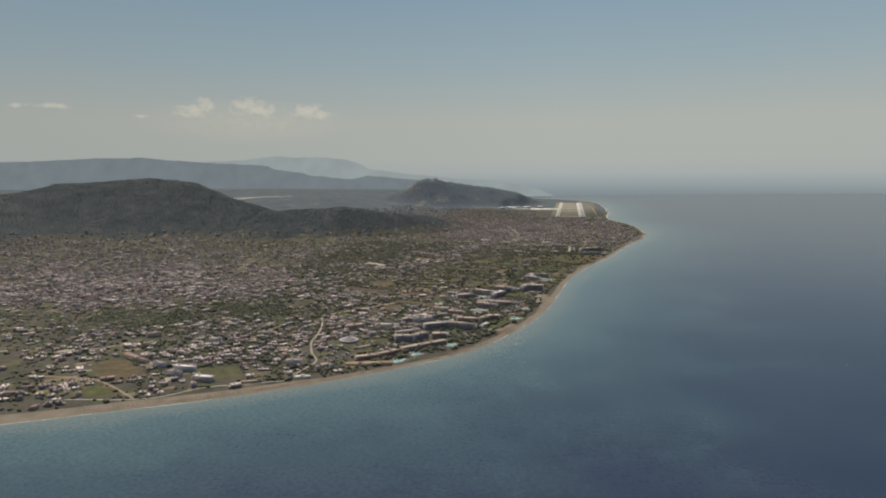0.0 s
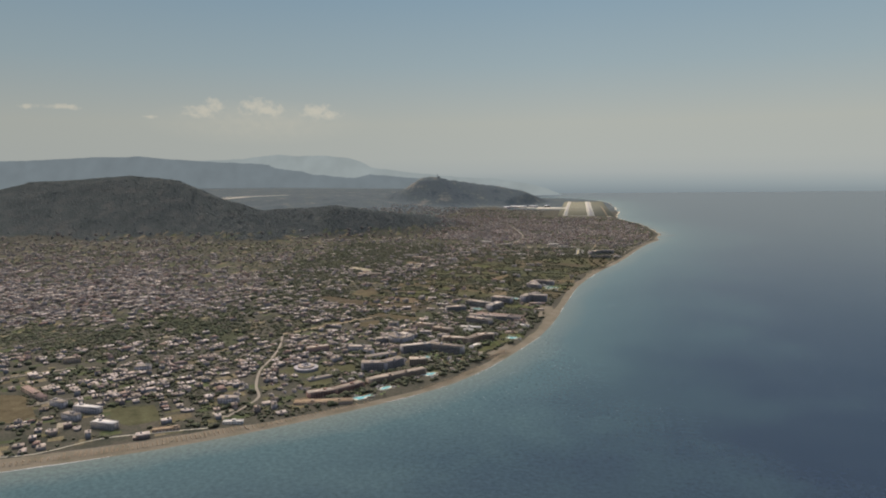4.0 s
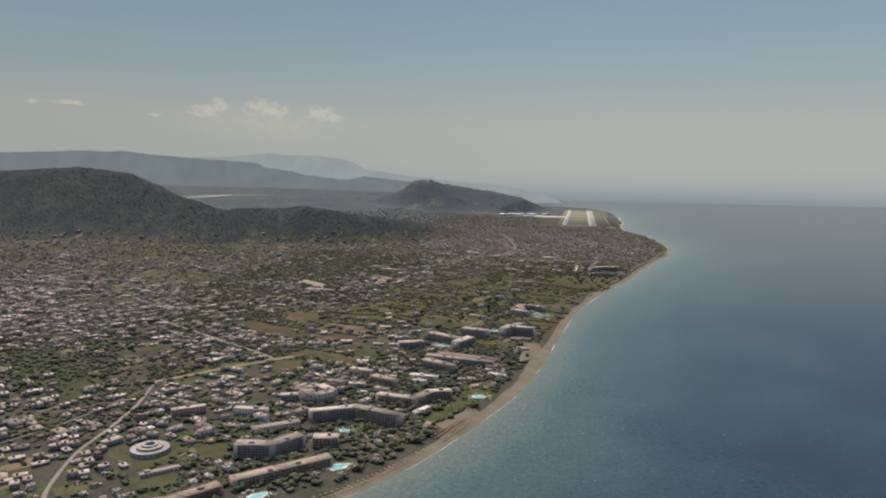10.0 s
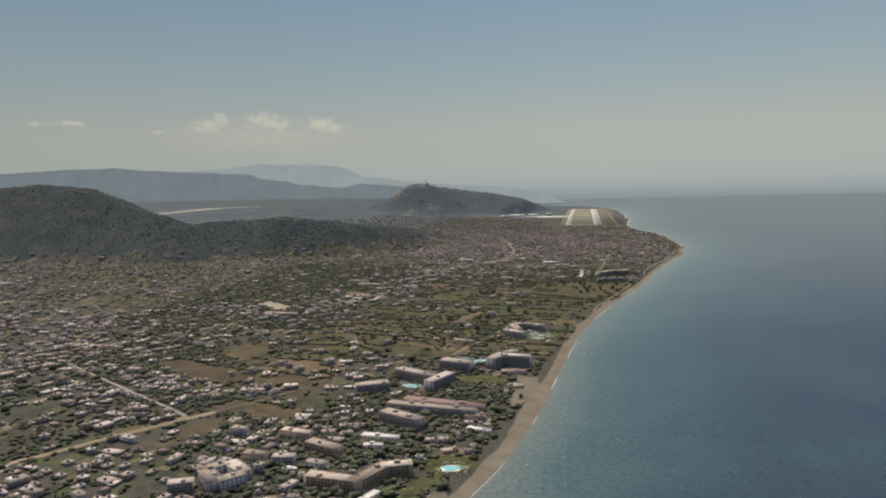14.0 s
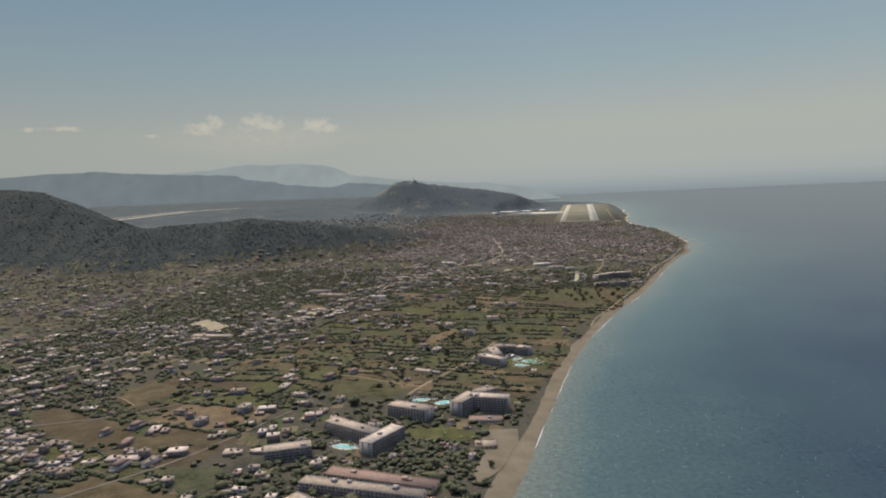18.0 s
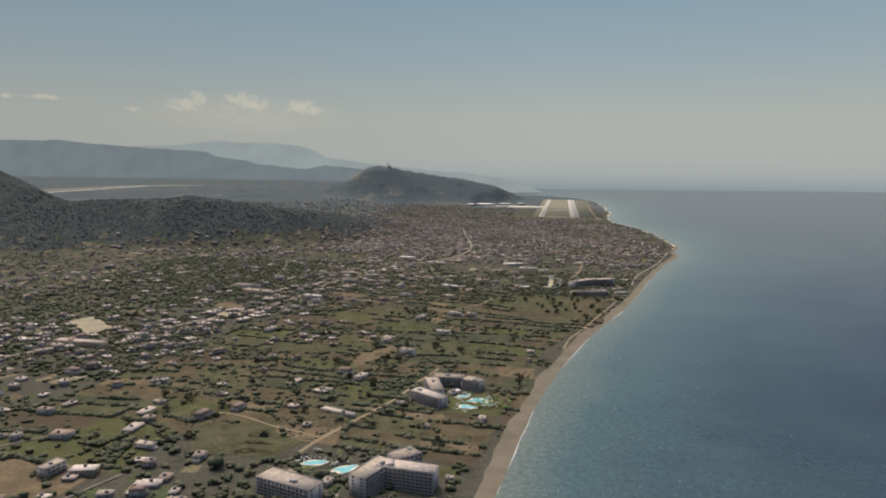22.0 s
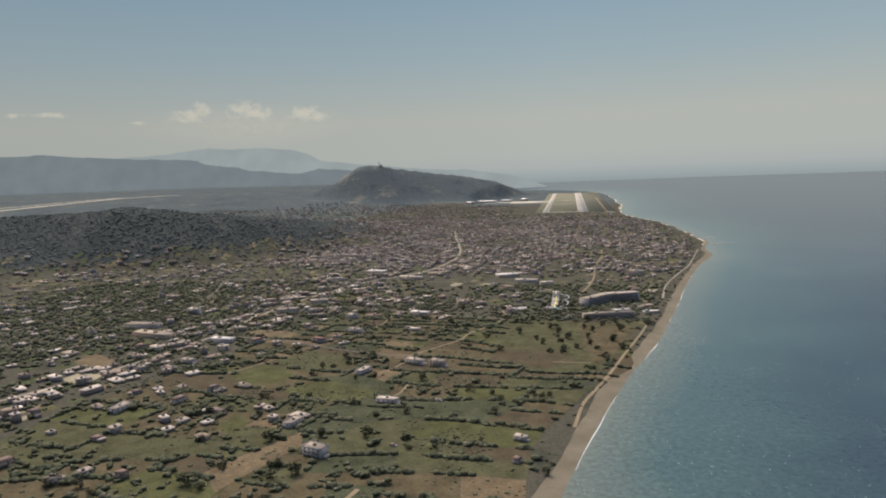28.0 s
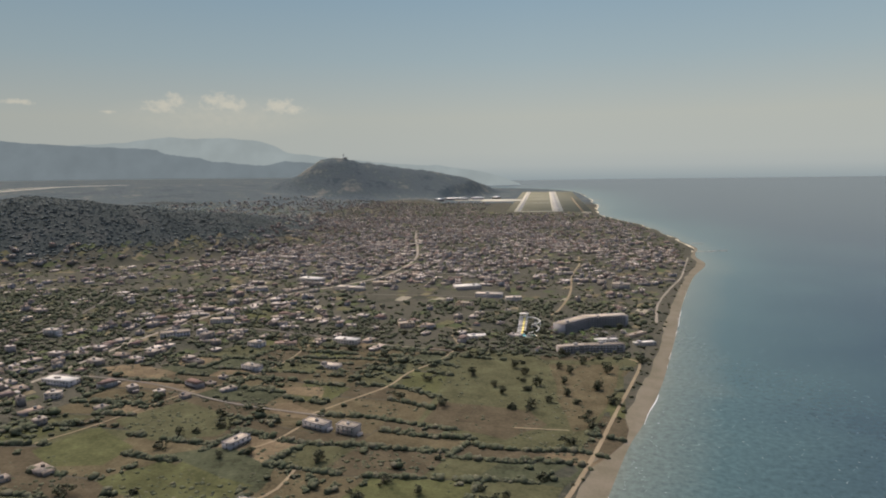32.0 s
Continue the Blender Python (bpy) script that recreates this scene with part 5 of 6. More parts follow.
def place_houses():
    rs = np.random.RandomState(3)
    X, Y = np.meshgrid(np.arange(-1250, 250, 7.4), np.arange(330, 2950, 7.4))
    x = X.ravel() + rs.uniform(-2.6, 2.6, X.size)
    y = Y.ravel() + rs.uniform(-2.6, 2.6, X.size)
    lined = np.zeros(x.size, bool)
    for rx, ry, w in ROAD_PTS[ROAD_PTS[:, 2] == 2.7]:
        lined |= (x - rx) ** 2 + (y - ry) ** 2 < 14 ** 2
    keep = rs.rand(x.size) < np.where(lined & (y > 1081), 0.62, density(x, y))
    x, y = x[keep], y[keep]
    keep = ~near_road(x, y, 3.0) & ~inside(x, y, 0.12)
    for tx, ty, r in TAKEN:
        keep &= (x - tx) ** 2 + (y - ty) ** 2 > (r + 2.5) ** 2
    return x[keep], y[keep], rs


BLOCKS = [(-213, 689), (-200, 700), (-179, 682), (-163, 717), (-152, 743), (-161, 678), (-140, 680), (-180, 649), (-122, 688), (-112, 724), (-199, 651), (-164, 759), (-141, 753), (-129, 750), (-108, 748), (-134, 778), (-165, 781), (-180, 742), (-219, 762),
          (-202, 919), (-181, 904), (-166, 926), (-142, 920), (-145, 956), (-127, 1008)]
BLOCKS += [(-305, 1022), (-262, 1004), (-298, 969), (-245, 1044), (-325, 985), (-93, 1078), (-81, 1070), (-51, 1188), (-86, 1156), (-154, 1178), (-65, 1126), (-224, 1227), (-185, 1241), (-176, 1164), (-254, 1372),
           (-202, 1351), (-191, 1380), (-129, 1373), (-80, 1379), (-107, 1323), (-66, 1332)]
BLOCKS += [(-6, 1394), (-51, 1254), (-37, 1250), (-76, 1234), (-200, 1427), (-224, 1425), (-182, 1468), (-141, 1531), (-135, 1658), (-84, 1579), (-114, 1521), (-225, 885), (-214, 895), (-189, 846), (-177, 852), (-237, 848), (-253, 856), (-301, 885), (-326, 892)]
BLOCKS = [b for b in BLOCKS if not any((b[0] - t[0]) ** 2 + (b[1] - t[1]) ** 2 < (t[2] + 2) ** 2 for t in TAKEN) and not near_road(np.array([b[0]]), np.array([b[1]]), 3.2)[0]]
TAKEN += [(x, y, 5.5) for x, y in BLOCKS]
HX, HY, RS = place_houses()
HYAW = tangent(HX, HY) + RS.normal(0, 0.06, len(HX)) + RS.choice([0, math.pi / 2], len(HX)) + (vnoise(HX, HY, 180, 1) - 0.5) * 0.9
HZ = height(HX, HY)
LINED = np.zeros(len(HX), bool)
for rx, ry, w in ROAD_PTS[ROAD_PTS[:, 2] == 2.7]:
    LINED |= (HX - rx) ** 2 + (HY - ry) ** 2 < 14 ** 2
HOUSE_MATS = [M_WALLS, M_ROOFS, M_TILES, M_GLASS]


def house_shape(p, x, y, z, w, d, n, yaw, kind, rnd):
    """A small rendered house of n storeys: flat roof with parapet and stair hut, or a hipped tile roof."""
    h = n * STOREY
    c, s = math.cos(yaw), math.sin(yaw)
    at = lambda u, v: (x + u * c - v * s, y + u * s + v * c)
    p.box(x, y, z - 0.8, w, d, h + 0.8, yaw, 0)
    if kind == "tile":
        p.hip(x, y, z + h, w + 0.5, d + 0.5, 0.28 * d, yaw, 2)
    else:
        p.box(x, y, z + h, w + 0.35, d + 0.35, 0.16, yaw, 1)
        p.box(*at(rnd.uniform(-0.25, 0.25) * w, rnd.uniform(-0.2, 0.2) * d), z + h + 0.16, 1.1, 1.0, 0.9, yaw, 0)
    if n > 1 and rnd.random() < 0.6:
        u = rnd.choice((-1, 1))
        p.box(*at(0, u * (d / 2 + 0.3)), z + STOREY - 0.1, w * 0.8, 0.6, 0.35, yaw, 0)
    if rnd.random() < 0.4:
        u = rnd.choice((-1, 1))
        p.box(*at(u * (w / 2 + 0.9), 0), z - 0.5, 1.8, d * 0.7, STOREY + 0.5, yaw, 0)
        p.box(*at(u * (w / 2 + 0.9), 0), z + STOREY, 2.0, d * 0.75, 0.1, yaw, 1)
    if y > 1519 or x < -420:
        return
    for f in range(n):
        for side in (-1, 1):
            if side * c > 0.3:
                continue
            for k in ((-0.26, 0.24) if w > 3.6 else (0.0,)):
                p.box(*at(k * w, side * d / 2), z + f * STOREY + 0.35, 0.62, 0.08, 0.7, yaw, 3)
            p.box(*at(side * w / 2, 0.1 * d), z + f * STOREY + 0.35, 0.08, 0.6, 0.65, yaw, 3)


def house_stuff():
    rnd = random.Random(5)
    cells = {}
    for i in range(len(HX)):
        if NEAR[i]:
            continue
        key = (int((HX[i] + 1300) // 420), int((HY[i] - 380) // 420))
        p = cells.setdefault(key, Pieces())
        big = rnd.random() < (0.5 if LINED[i] else 0.16)
        w, d = (rnd.uniform(6.0, 10.5), rnd.uniform(4.2, 6.0)) if big else (rnd.uniform(3.4, 5.8), rnd.uniform(2.9, 4.4))
        n = rnd.choices((1, 2, 3), (0.66, 0.31, 0.03))[0]
        house_shape(p, HX[i], HY[i], HZ[i], w, d, n, HYAW[i], "tile" if rnd.random() < 0.13 else "flat", rnd)
    for p in cells.values():
        tagged(new("distant_houses", p.mesh("distant_houses", HOUSE_MATS)), "crowded pale flat-roofed houses with some terracotta roofs", "houses", kind="stuff")


# the houses that the camera passes nearest are things of their own
NEAR = np.zeros(len(HX), bool)
BAND = np.where((HY > 552) & (HY < 1444) & (HX > -265) & (HZ < 30))[0]
NEAR[BAND[np.argsort(inland(HX[BAND], HY[BAND]))[:128]]] = True


def house_kind(seed, tile, n, w, d, label, name="house", group="houses of the coastal plain"):
    """One house with its parts, kept to be copied."""
    rnd = random.Random(seed)
    top = thing(name, label, "apartment block" if "_" in name else name, group)
    h = n * STOREY

    def piece(name, mat, *boxes, under=None):
        p = Pieces()
        for b in boxes:
            p.box(*b)
        return part(name, p.mesh(name, [mat]), under or top)

    piece("body", M_WHITE, (0, 0, -0.8, w, d, h + 0.8))
    if tile:
        p = Pieces()
        p.hip(0, 0, h, w + 0.5, d + 0.5, 0.28 * d)
        deck = part("roof", p.mesh("roof", [M_TILES]), top, "terracotta tile roof")
        piece("chimney", M_WHITE, (w * 0.2, d * 0.15, h + 0.2, 0.35, 0.35, 1.0), under=deck)
    else:
        deck = piece("roof", M_ROOF, (0, 0, h, w + 0.35, d + 0.35, 0.16))
        piece("parapet", M_WHITE, (0, d / 2 + 0.1, h + 0.16, w + 0.3, 0.14, 0.3), (0, -d / 2 - 0.1, h + 0.16, w + 0.3, 0.14, 0.3), (w / 2 + 0.1, 0, h + 0.16, 0.14, d + 0.05, 0.3), (-w / 2 - 0.1, 0, h + 0.16, 0.14, d + 0.05, 0.3), under=deck)
        piece("stair_hut", M_WHITE, (rnd.uniform(-0.2, 0.2) * w, 0, h + 0.16, 1.2, 1.1, 0.95), under=deck)
    for f in range(1, n):
        piece("balcony", M_WHITE, (0, -d / 2 - 0.32, f * STOREY - 0.06, w * 0.85, 0.64, 0.1), (0, -d / 2 - 0.6, f * STOREY + 0.04, w * 0.85, 0.07, 0.36))
    piece("porch", M_WHITE, (w / 2 + 0.8, 0, -0.5, 1.6, d * 0.6, STOREY + 0.4))
    if "window" not in KIT:
        p = Pieces()
        p.box(0, 0, 0.36, 0.66, 0.08, 0.72, 0, 1)
        p.box(0.45, -0.02, 0.36, 0.2, 0.06, 0.72, 0, 0)
        KIT["window"] = p.mesh("window", [M_SHUTTER, M_GLASS])
    for f in range(n):
        for k in ((-0.25, 0.25) if w < 8 else (-0.36, -0.12, 0.12, 0.36)):
            ob = part("window", KIT["window"], top)
            ob.matrix_basis = pose(k * w, -d / 2, f * STOREY)
        ob = part("window", KIT["window"], top)
        ob.matrix_basis = pose(-w / 2, 0, f * STOREY, 0, 0, -90)
    return top


def near_houses():
    rnd = random.Random(8)
    kinds = [house_kind(1, False, 2, 5.0, 4.2, "two-storey pale house with flat concrete roof"), house_kind(2, True, 1, 4.6, 3.8, "small white house with terracotta hipped roof"),
             house_kind(3, False, 1, 4.4, 3.6, "single-storey white house with flat roof"), house_kind(4, False, 3, 5.6, 4.4, "three-storey cream apartment house with balconies"),
             house_kind(5, True, 2, 5.2, 4.2, "two-storey villa with terracotta hipped roof"), house_kind(6, False, 2, 7.2, 4.6, "long two-storey white apartment house")]
    first = set()
    for i in np.where(NEAR)[0]:
        k = rnd.choices(range(6), (2.0, 1.8, 3.4, 0.3, 1.0, 1.2))[0]
        # facades turn towards the open side with the most light
        yaw = math.degrees(HYAW[i])
        while not -95 < yaw <= 85:
            yaw += 180 if yaw < 0 else -180
        m = pose(HX[i], HY[i], HZ[i], 0, 0, yaw) @ Matrix.Scale(rnd.uniform(0.52, 0.76), 4)
        if k not in first:
            first.add(k)
            kinds[k].matrix_basis = m
        else:
            ob = copy_thing(kinds[k], pose(HX[i], HY[i], HZ[i], 0, 0, yaw))
            ob.matrix_basis = m


def apartment_blocks():
    rnd = random.Random(17)
    kinds = [house_kind(11, False, 3, 9.5, 5.2, "three-storey cream apartment block with long balconies", "apartment_block", "apartment blocks"),
             house_kind(12, False, 2, 11.0, 5.0, "long two-storey white apartment block with flat roof", "apartment_block", "apartment blocks"),
             house_kind(13, True, 2, 9.0, 5.6, "wide two-storey apartment block with terracotta roof", "apartment_block", "apartment blocks")]
    used = set()
    for x, y in BLOCKS:
        k = rnd.choices(range(3), (1.2, 1.6, 0.5))[0]
        yaw = math.degrees(float(tangent(np.array([x]), np.array([y]))[0])) + rnd.choice((0, 90)) + rnd.uniform(-8, 8)
        while not -95 < yaw <= 85:
            yaw += 180 if yaw < 0 else -180
        ob = copy_thing(kinds[k], Matrix()) if k in used else kinds[k]
        used.add(k)
        ob.matrix_basis = pose(x, y, hz(x, y), 0, 0, yaw) @ Matrix.Scale(rnd.uniform(0.78, 1.0), 4)


house_stuff()
near_houses()
apartment_blocks()


# ---- trees ----
def ico(level, seed, rough):
    bm = bmesh.new()
    bmesh.ops.create_icosphere(bm, subdivisions=level, radius=1.0)
    rs = np.random.RandomState(seed)
    v = np.array([x.co[:] for x in bm.verts])
    v = v * (1 + rs.uniform(-rough, rough, (len(v), 1))) + rs.uniform(-0.12, 0.12, v.shape)
    t = np.array([[x.index for x in f.verts] for f in bm.faces])
    bm.free()
    v[:, 2] = np.maximum(v[:, 2] * 0.85 + 0.42, 0.0)
    return v, t


def lobed(seed, lobes, level=1):
    """A tree crown seen from afar: a few uneven clumps grown together."""
    rs = np.random.RandomState(seed)
    vs, ts, n = [], [], 0
    for k in range(lobes):
        v, t = ico(level, seed * 10 + k, 0.32)
        s = rs.uniform(0.4, 0.68)
        a = rs.uniform(0, 6.28)
        v = v * s + (0.62 * math.cos(a) * (k > 0), 0.62 * math.sin(a) * (k > 0), rs.uniform(0, 0.5))
        vs.append(v), ts.append(t + n)
        n += len(v)
    return np.concatenate(vs), np.concatenate(ts)


FAR_TREE = [ico(1, s, 0.4) for s in range(4)]
MID_TREE = [lobed(s + 20, 4 + s % 2) for s in range(8)]


def tree_density(x, y):
    d, z = inland(x, y), height(x, y)
    p = (0.52 + 3.0 * np.clip(vnoise(x + 500, y, 70) - 0.40, 0, 1)) * (0.36 + 1.9 * np.clip((vnoise(x + 900, y + 70, 20) - 0.36) * 2.4, 0, 1))
    p = p * np.clip((vnoise(x + 210, y + 40, 48) - 0.33) * 4.0, 0.14, 1.5)
    p = np.where((z > 15) & (y > 1322) & (x < -230), np.maximum(p, 0.85), p)
    p = np.where((d > 14) & (d < 236) & (y > 965) & (y < 1365), np.where(d > 120, 0.9, 0.42) * np.clip((vnoise(x + 70, y + 300, 32) - 0.46) * 3.4, 0.06, 1), p)
    p = np.where((d > 14) & (d < 105) & (y > 1232) & (y < 1365), 0.02, p)
    for cx, cy, rx, ry, k in ((-456, 674, 75, 48, 0.97), (-487, 568, 70, 45, 0.6), (-350, 909, 60, 50, 0.6), (-266, 885, 40, 40, 0.35), (-269, 775, 40, 60, 0.5), (-106, 1055, 90, 60, 0.3), (-521, 1303, 300, 130, 0.55), (-304, 1462, 120, 160, 0.5), (72, 1407, 34, 40, 0.75), (34, 1389, 40, 16, 0.8), (1, 1398, 30, 25, 0.6), (-59, 880, 14, 12, 0.8), (-61, 904, 14, 7, 0.8), (-28, 874, 18, 14, 0.7), (-101, 676, 30, 22, 0.7),
                              (-27, 1071, 40, 26, 0.6), (-59, 792, 26, 20, 0.6), (-120, 783, 40, 40, 0.5), (-152, 677, 40, 30, 0.55), (100, 1492, 30, 40, 0.5), (-12, 1044, 24, 20, 0.6), (-348, 737, 70, 36, 0.95), (-403, 778, 30, 22, 0.9), (-95, 752, 60, 130, 0.95), (-69, 859, 60, 80, 0.95), (-152, 630, 50, 80, 0.85), (-58, 940, 40, 30, 0.9), (-42, 1056, 40, 30, 0.8), (-306, 1332, 130, 90, 0.9), (-351, 1433, 120, 80, 0.9), (-219, 1555, 90, 120, 0.6), (-395, 1177, 130, 60, 0.7), (-249, 1104, 60, 60, 0.6)):
        p = np.maximum(p, k * np.clip(1.4 - ((x - cx) / rx) ** 2 - ((y - cy) / ry) ** 2, 0, 1))
    p = np.where((y > 2930) | ((y > 2480) & (x > -75)), 0.0, np.where((z > 27 + 8 * vnoise(x, y, 40)) & (y > 1322) & (x < -230), 0.55 + 0.5 * vnoise(x, y, 60), p))
    return np.where((d < np.where(y < 500, 17, np.where(y < 570, 11, 13))) | (y > 2955) | ((y > 2500) & (z > 26)), 0, p)


def forest():
    rs = np.random.RandomState(21)

    def candidates(x0, x1, y0, y1, step, over=-9.0):
        X, Y = np.meshgrid(np.arange(x0, x1, step), np.arange(y0, y1, step))
        x = X.ravel() + rs.uniform(-0.5, 0.5, X.size) * step
        y = Y.ravel() + rs.uniform(-0.5, 0.5, X.size) * step
        k = (rs.rand(x.size) < tree_density(x, y)) & (height(x, y) > over)
        return x[k], y[k]

    parts = [candidates(-430, 240, 400, 1519, 4.1), candidates(-900, -430, 330, 1519, 6.3), candidates(-500, -372, 596, 705, 4.0), candidates(-800, 240, 1519, 2500, 6.9), candidates(-1750, -900, 700, 1860, 7.6), candidates(-900, -800, 1519, 1860, 7), candidates(-760, -240, 1460, 2150, 5.2, 16), candidates(-1300, 230, 2500, 2650, 9), candidates(-1100, 20, 2650, 2955, 9.5)]
    x, y = np.concatenate([p[0] for p in parts]), np.concatenate([p[1] for p in parts])
    # low scrub in loose drifts over the fields
    X, Y = np.meshgrid(np.arange(-230, 110, 2.3), np.arange(960, 1370, 2.3))
    bx, by = X.ravel() + rs.uniform(-1.1, 1.1, X.size), Y.ravel() + rs.uniform(-1.1, 1.1, X.size)
    k = (rs.rand(bx.size) < np.clip((vnoise(bx + 33, by, 26) - 0.47) * 3.0, 0.015, 0.85)) & (inland(bx, by) > 11) & ~near_road(bx, by, 0.5)
    scrub = bx[k], by[k]
    hx, hy = [], []
    for ex, ey in EDGES:
        n = int(np.hypot(ex[-1] - ex[0], ey[-1] - ey[0]) / 0.30)
        if n < 3 or rs.rand() < 0.16:
            continue
        s = np.sort(rs.rand(n))
        s = s[vnoise(s * 80 + ex[0], s * 0 + ey[0], 14, 1) > 0.30]
        wide = rs.uniform(0.2, 0.7)
        hx.append(np.interp(s, np.linspace(0, 1, len(ex)), ex) + rs.normal(0, wide * 0.6, len(s)))
        hy.append(np.interp(s, np.linspace(0, 1, len(ey)), ey) + rs.normal(0, wide, len(s)))
    nh = sum(map(len, hx))
    x, y = np.concatenate([x, *hx]), np.concatenate([y, *hy])
    hedge = np.arange(len(x)) >= len(x) - nh
    ok = ~near_road(x, y, 0.9) & ~inside(x, y, -0.05)
    for tx, ty, r in TAKEN:
        ok &= (x - tx) ** 2 + (y - ty) ** 2 > (r - 1.0) ** 2
    # keep clear of the houses
    cell = {}
    for a, b in zip(HX, HY):
        cell.setdefault((int(a // 8), int(b // 8)), []).append((a, b))
    for i in np.where(ok)[0]:
        cx, cy = int(x[i] // 8), int(y[i] // 8)
        for u in (-1, 0, 1):
            for v in (-1, 0, 1):
                for a, b in cell.get((cx + u, cy + v), ()):
                    if (a - x[i]) ** 2 + (b - y[i]) ** 2 < 6.0:
                        ok[i] = False
    x, y, hedge = x[ok], y[ok], hedge[ok]
    z = height(x, y)
    size = rs.uniform(0.8, 1.7, len(x)) * np.where(hedge, rs.choice([0.5, 0.65, 0.9], len(x)), 1.0)
    wood = (z > 15) & (y > 1322) & (x < -230)
    size = np.where((x < -430) | (y > 1519), size * 1.35, size)
    size = np.where((x > -430) & (y < 1519), size * 1.28, size)
    size = np.where(wood, size * 1.15, size)
    size = np.where((x > -180) & (x < -10) & (y > 550) & (y < 965) & ~hedge, size * 1.3, size)
    size = np.where((rs.rand(len(x)) < 0.10) & ~hedge & ~wood, size * 1.5, size)
    tall = rs.uniform(0.75, 1.2, len(x)) * np.where(wood, 0.30, np.where((x < -430) | (y > 1519), 0.55, 0.9))
    near = (x > -300) & (y < 1444)
    yaw = rs.uniform(0, 6.28, len(x))
    pick = rs.randint(0, 20, len(x))
    pos = np.stack([x, y, z - 0.15], 1)
    sc = np.stack([size, size * rs.uniform(0.8, 1.2, len(x)), size * tall], 1)
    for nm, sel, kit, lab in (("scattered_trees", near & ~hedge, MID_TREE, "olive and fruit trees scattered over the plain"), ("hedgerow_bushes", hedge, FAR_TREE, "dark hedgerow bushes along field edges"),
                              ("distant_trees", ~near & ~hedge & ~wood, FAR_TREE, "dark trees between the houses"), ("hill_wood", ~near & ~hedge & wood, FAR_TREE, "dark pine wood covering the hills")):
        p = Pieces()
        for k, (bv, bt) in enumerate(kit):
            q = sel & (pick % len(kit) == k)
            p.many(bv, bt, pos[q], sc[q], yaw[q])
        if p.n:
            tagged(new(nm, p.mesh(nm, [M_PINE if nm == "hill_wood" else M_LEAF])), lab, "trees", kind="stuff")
    bx, by = scrub
    w = rs.uniform(0.35, 0.95, len(bx))
    p = Pieces()
    kind = rs.randint(0, 4, len(bx))
    for k, (bv, bt) in enumerate(FAR_TREE):
        q = kind == k
        p.many(bv, bt, np.stack([bx, by, height(bx, by) - 0.1], 1)[q], np.stack([w, w * 1.2, w * 0.6], 1)[q], rs.uniform(0, 6.28, len(bx))[q])
    tagged(new("field_scrub", p.mesh("field_scrub", [M_LEAF])), "low dark scrub and weeds scattered over the fields", "bushes", kind="stuff")
    return len(x)


forest()


# ---- garden plots, yards and lanes between the houses ----
def plots():
    stops = [(0.0, (0.042, 0.050, 0.025)), (0.18, (0.064, 0.060, 0.033)), (0.34, (0.096, 0.082, 0.050)), (0.46, (0.038, 0.046, 0.023)), (0.60, (0.074, 0.062, 0.039)), (0.72, (0.17, 0.15, 0.115)), (0.76, (0.050, 0.057, 0.028)), (0.92, (0.11, 0.092, 0.060))]
    m = material("garden_plot_soils", stops, 0.08, 0.7, 0.95, 0.4, 1.2, by="island", spread=0.35)
    m.node_tree.nodes["Color Ramp"].color_ramp.interpolation = "CONSTANT"
    rs = np.random.RandomState(31)
    n = 9000
    x, y = rs.uniform(-1000, 230, n), 430 + 2150 * rs.rand(n) ** 1.15
    d, z = inland(x, y), height(x, y)
    ok = (d > 20) & (z < 30) & ~((d < 245) & (y > 955) & (y < 1407))
    x, y = x[ok], y[ok]
    yaw = tangent(x, y) + (vnoise(x, y, 180, 1) - 0.5) * 0.9
    w, h = rs.uniform(5, 17, len(x)), rs.uniform(3.5, 9, len(x))
    p = Pieces()
    for i in range(len(x)):
        u, v = np.meshgrid(np.linspace(-0.5, 0.5, 4) * w[i], np.linspace(-0.5, 0.5, 3) * h[i])
        c, s = math.cos(yaw[i]), math.sin(yaw[i])
        X, Y = x[i] + u * c - v * s, y[i] + u * s + v * c
        q = [(b * 4 + a, b * 4 + a + 1, (b + 1) * 4 + a + 1, (b + 1) * 4 + a) for b in range(2) for a in range(3)]
        p.add(np.stack([X.ravel(), Y.ravel(), X.ravel() * 0], 1), q)
    v = np.concatenate(p.v)
    lift = np.repeat(rs.uniform(0.03, 0.13, len(x)), 12)
    v[:, 2] = height(v[:, 0], v[:, 1]) + lift
    p.v = [v]
    tagged(new("garden_plots", p.mesh("garden_plots", [m])), "small gardens, yards and bare plots between the houses", "gardens", kind="stuff")


plots()


# ---- trees near the shore: things of their own ----
def leafy_crown(seed, tufts, rx, rz, base):
    """Many small leaf clumps round uneven limbs, with gaps."""
    rs = np.random.RandomState(seed)
    hubs = np.column_stack([rs.normal(0, 0.5, (7, 2)) * rx, rs.uniform(0.1, 0.9, 7) * rz + base])
    p = Pieces()
    for k in range(tufts):
        h = hubs[rs.randint(7)]
        c = h + rs.normal(0, 0.24, 3) * (rx, rx, rz)
        c[2] = max(c[2], base * 0.7)
        s = rs.uniform(0.24, 0.46)
        v = rs.normal(0, 1, (4, 3))
        v /= np.linalg.norm(v, axis=1)[:, None]
        p.add(c + v * s * (1, 1, 0.8), tris=[(0, 1, 2), (0, 2, 3), (0, 3, 1), (1, 3, 2)])
    return p


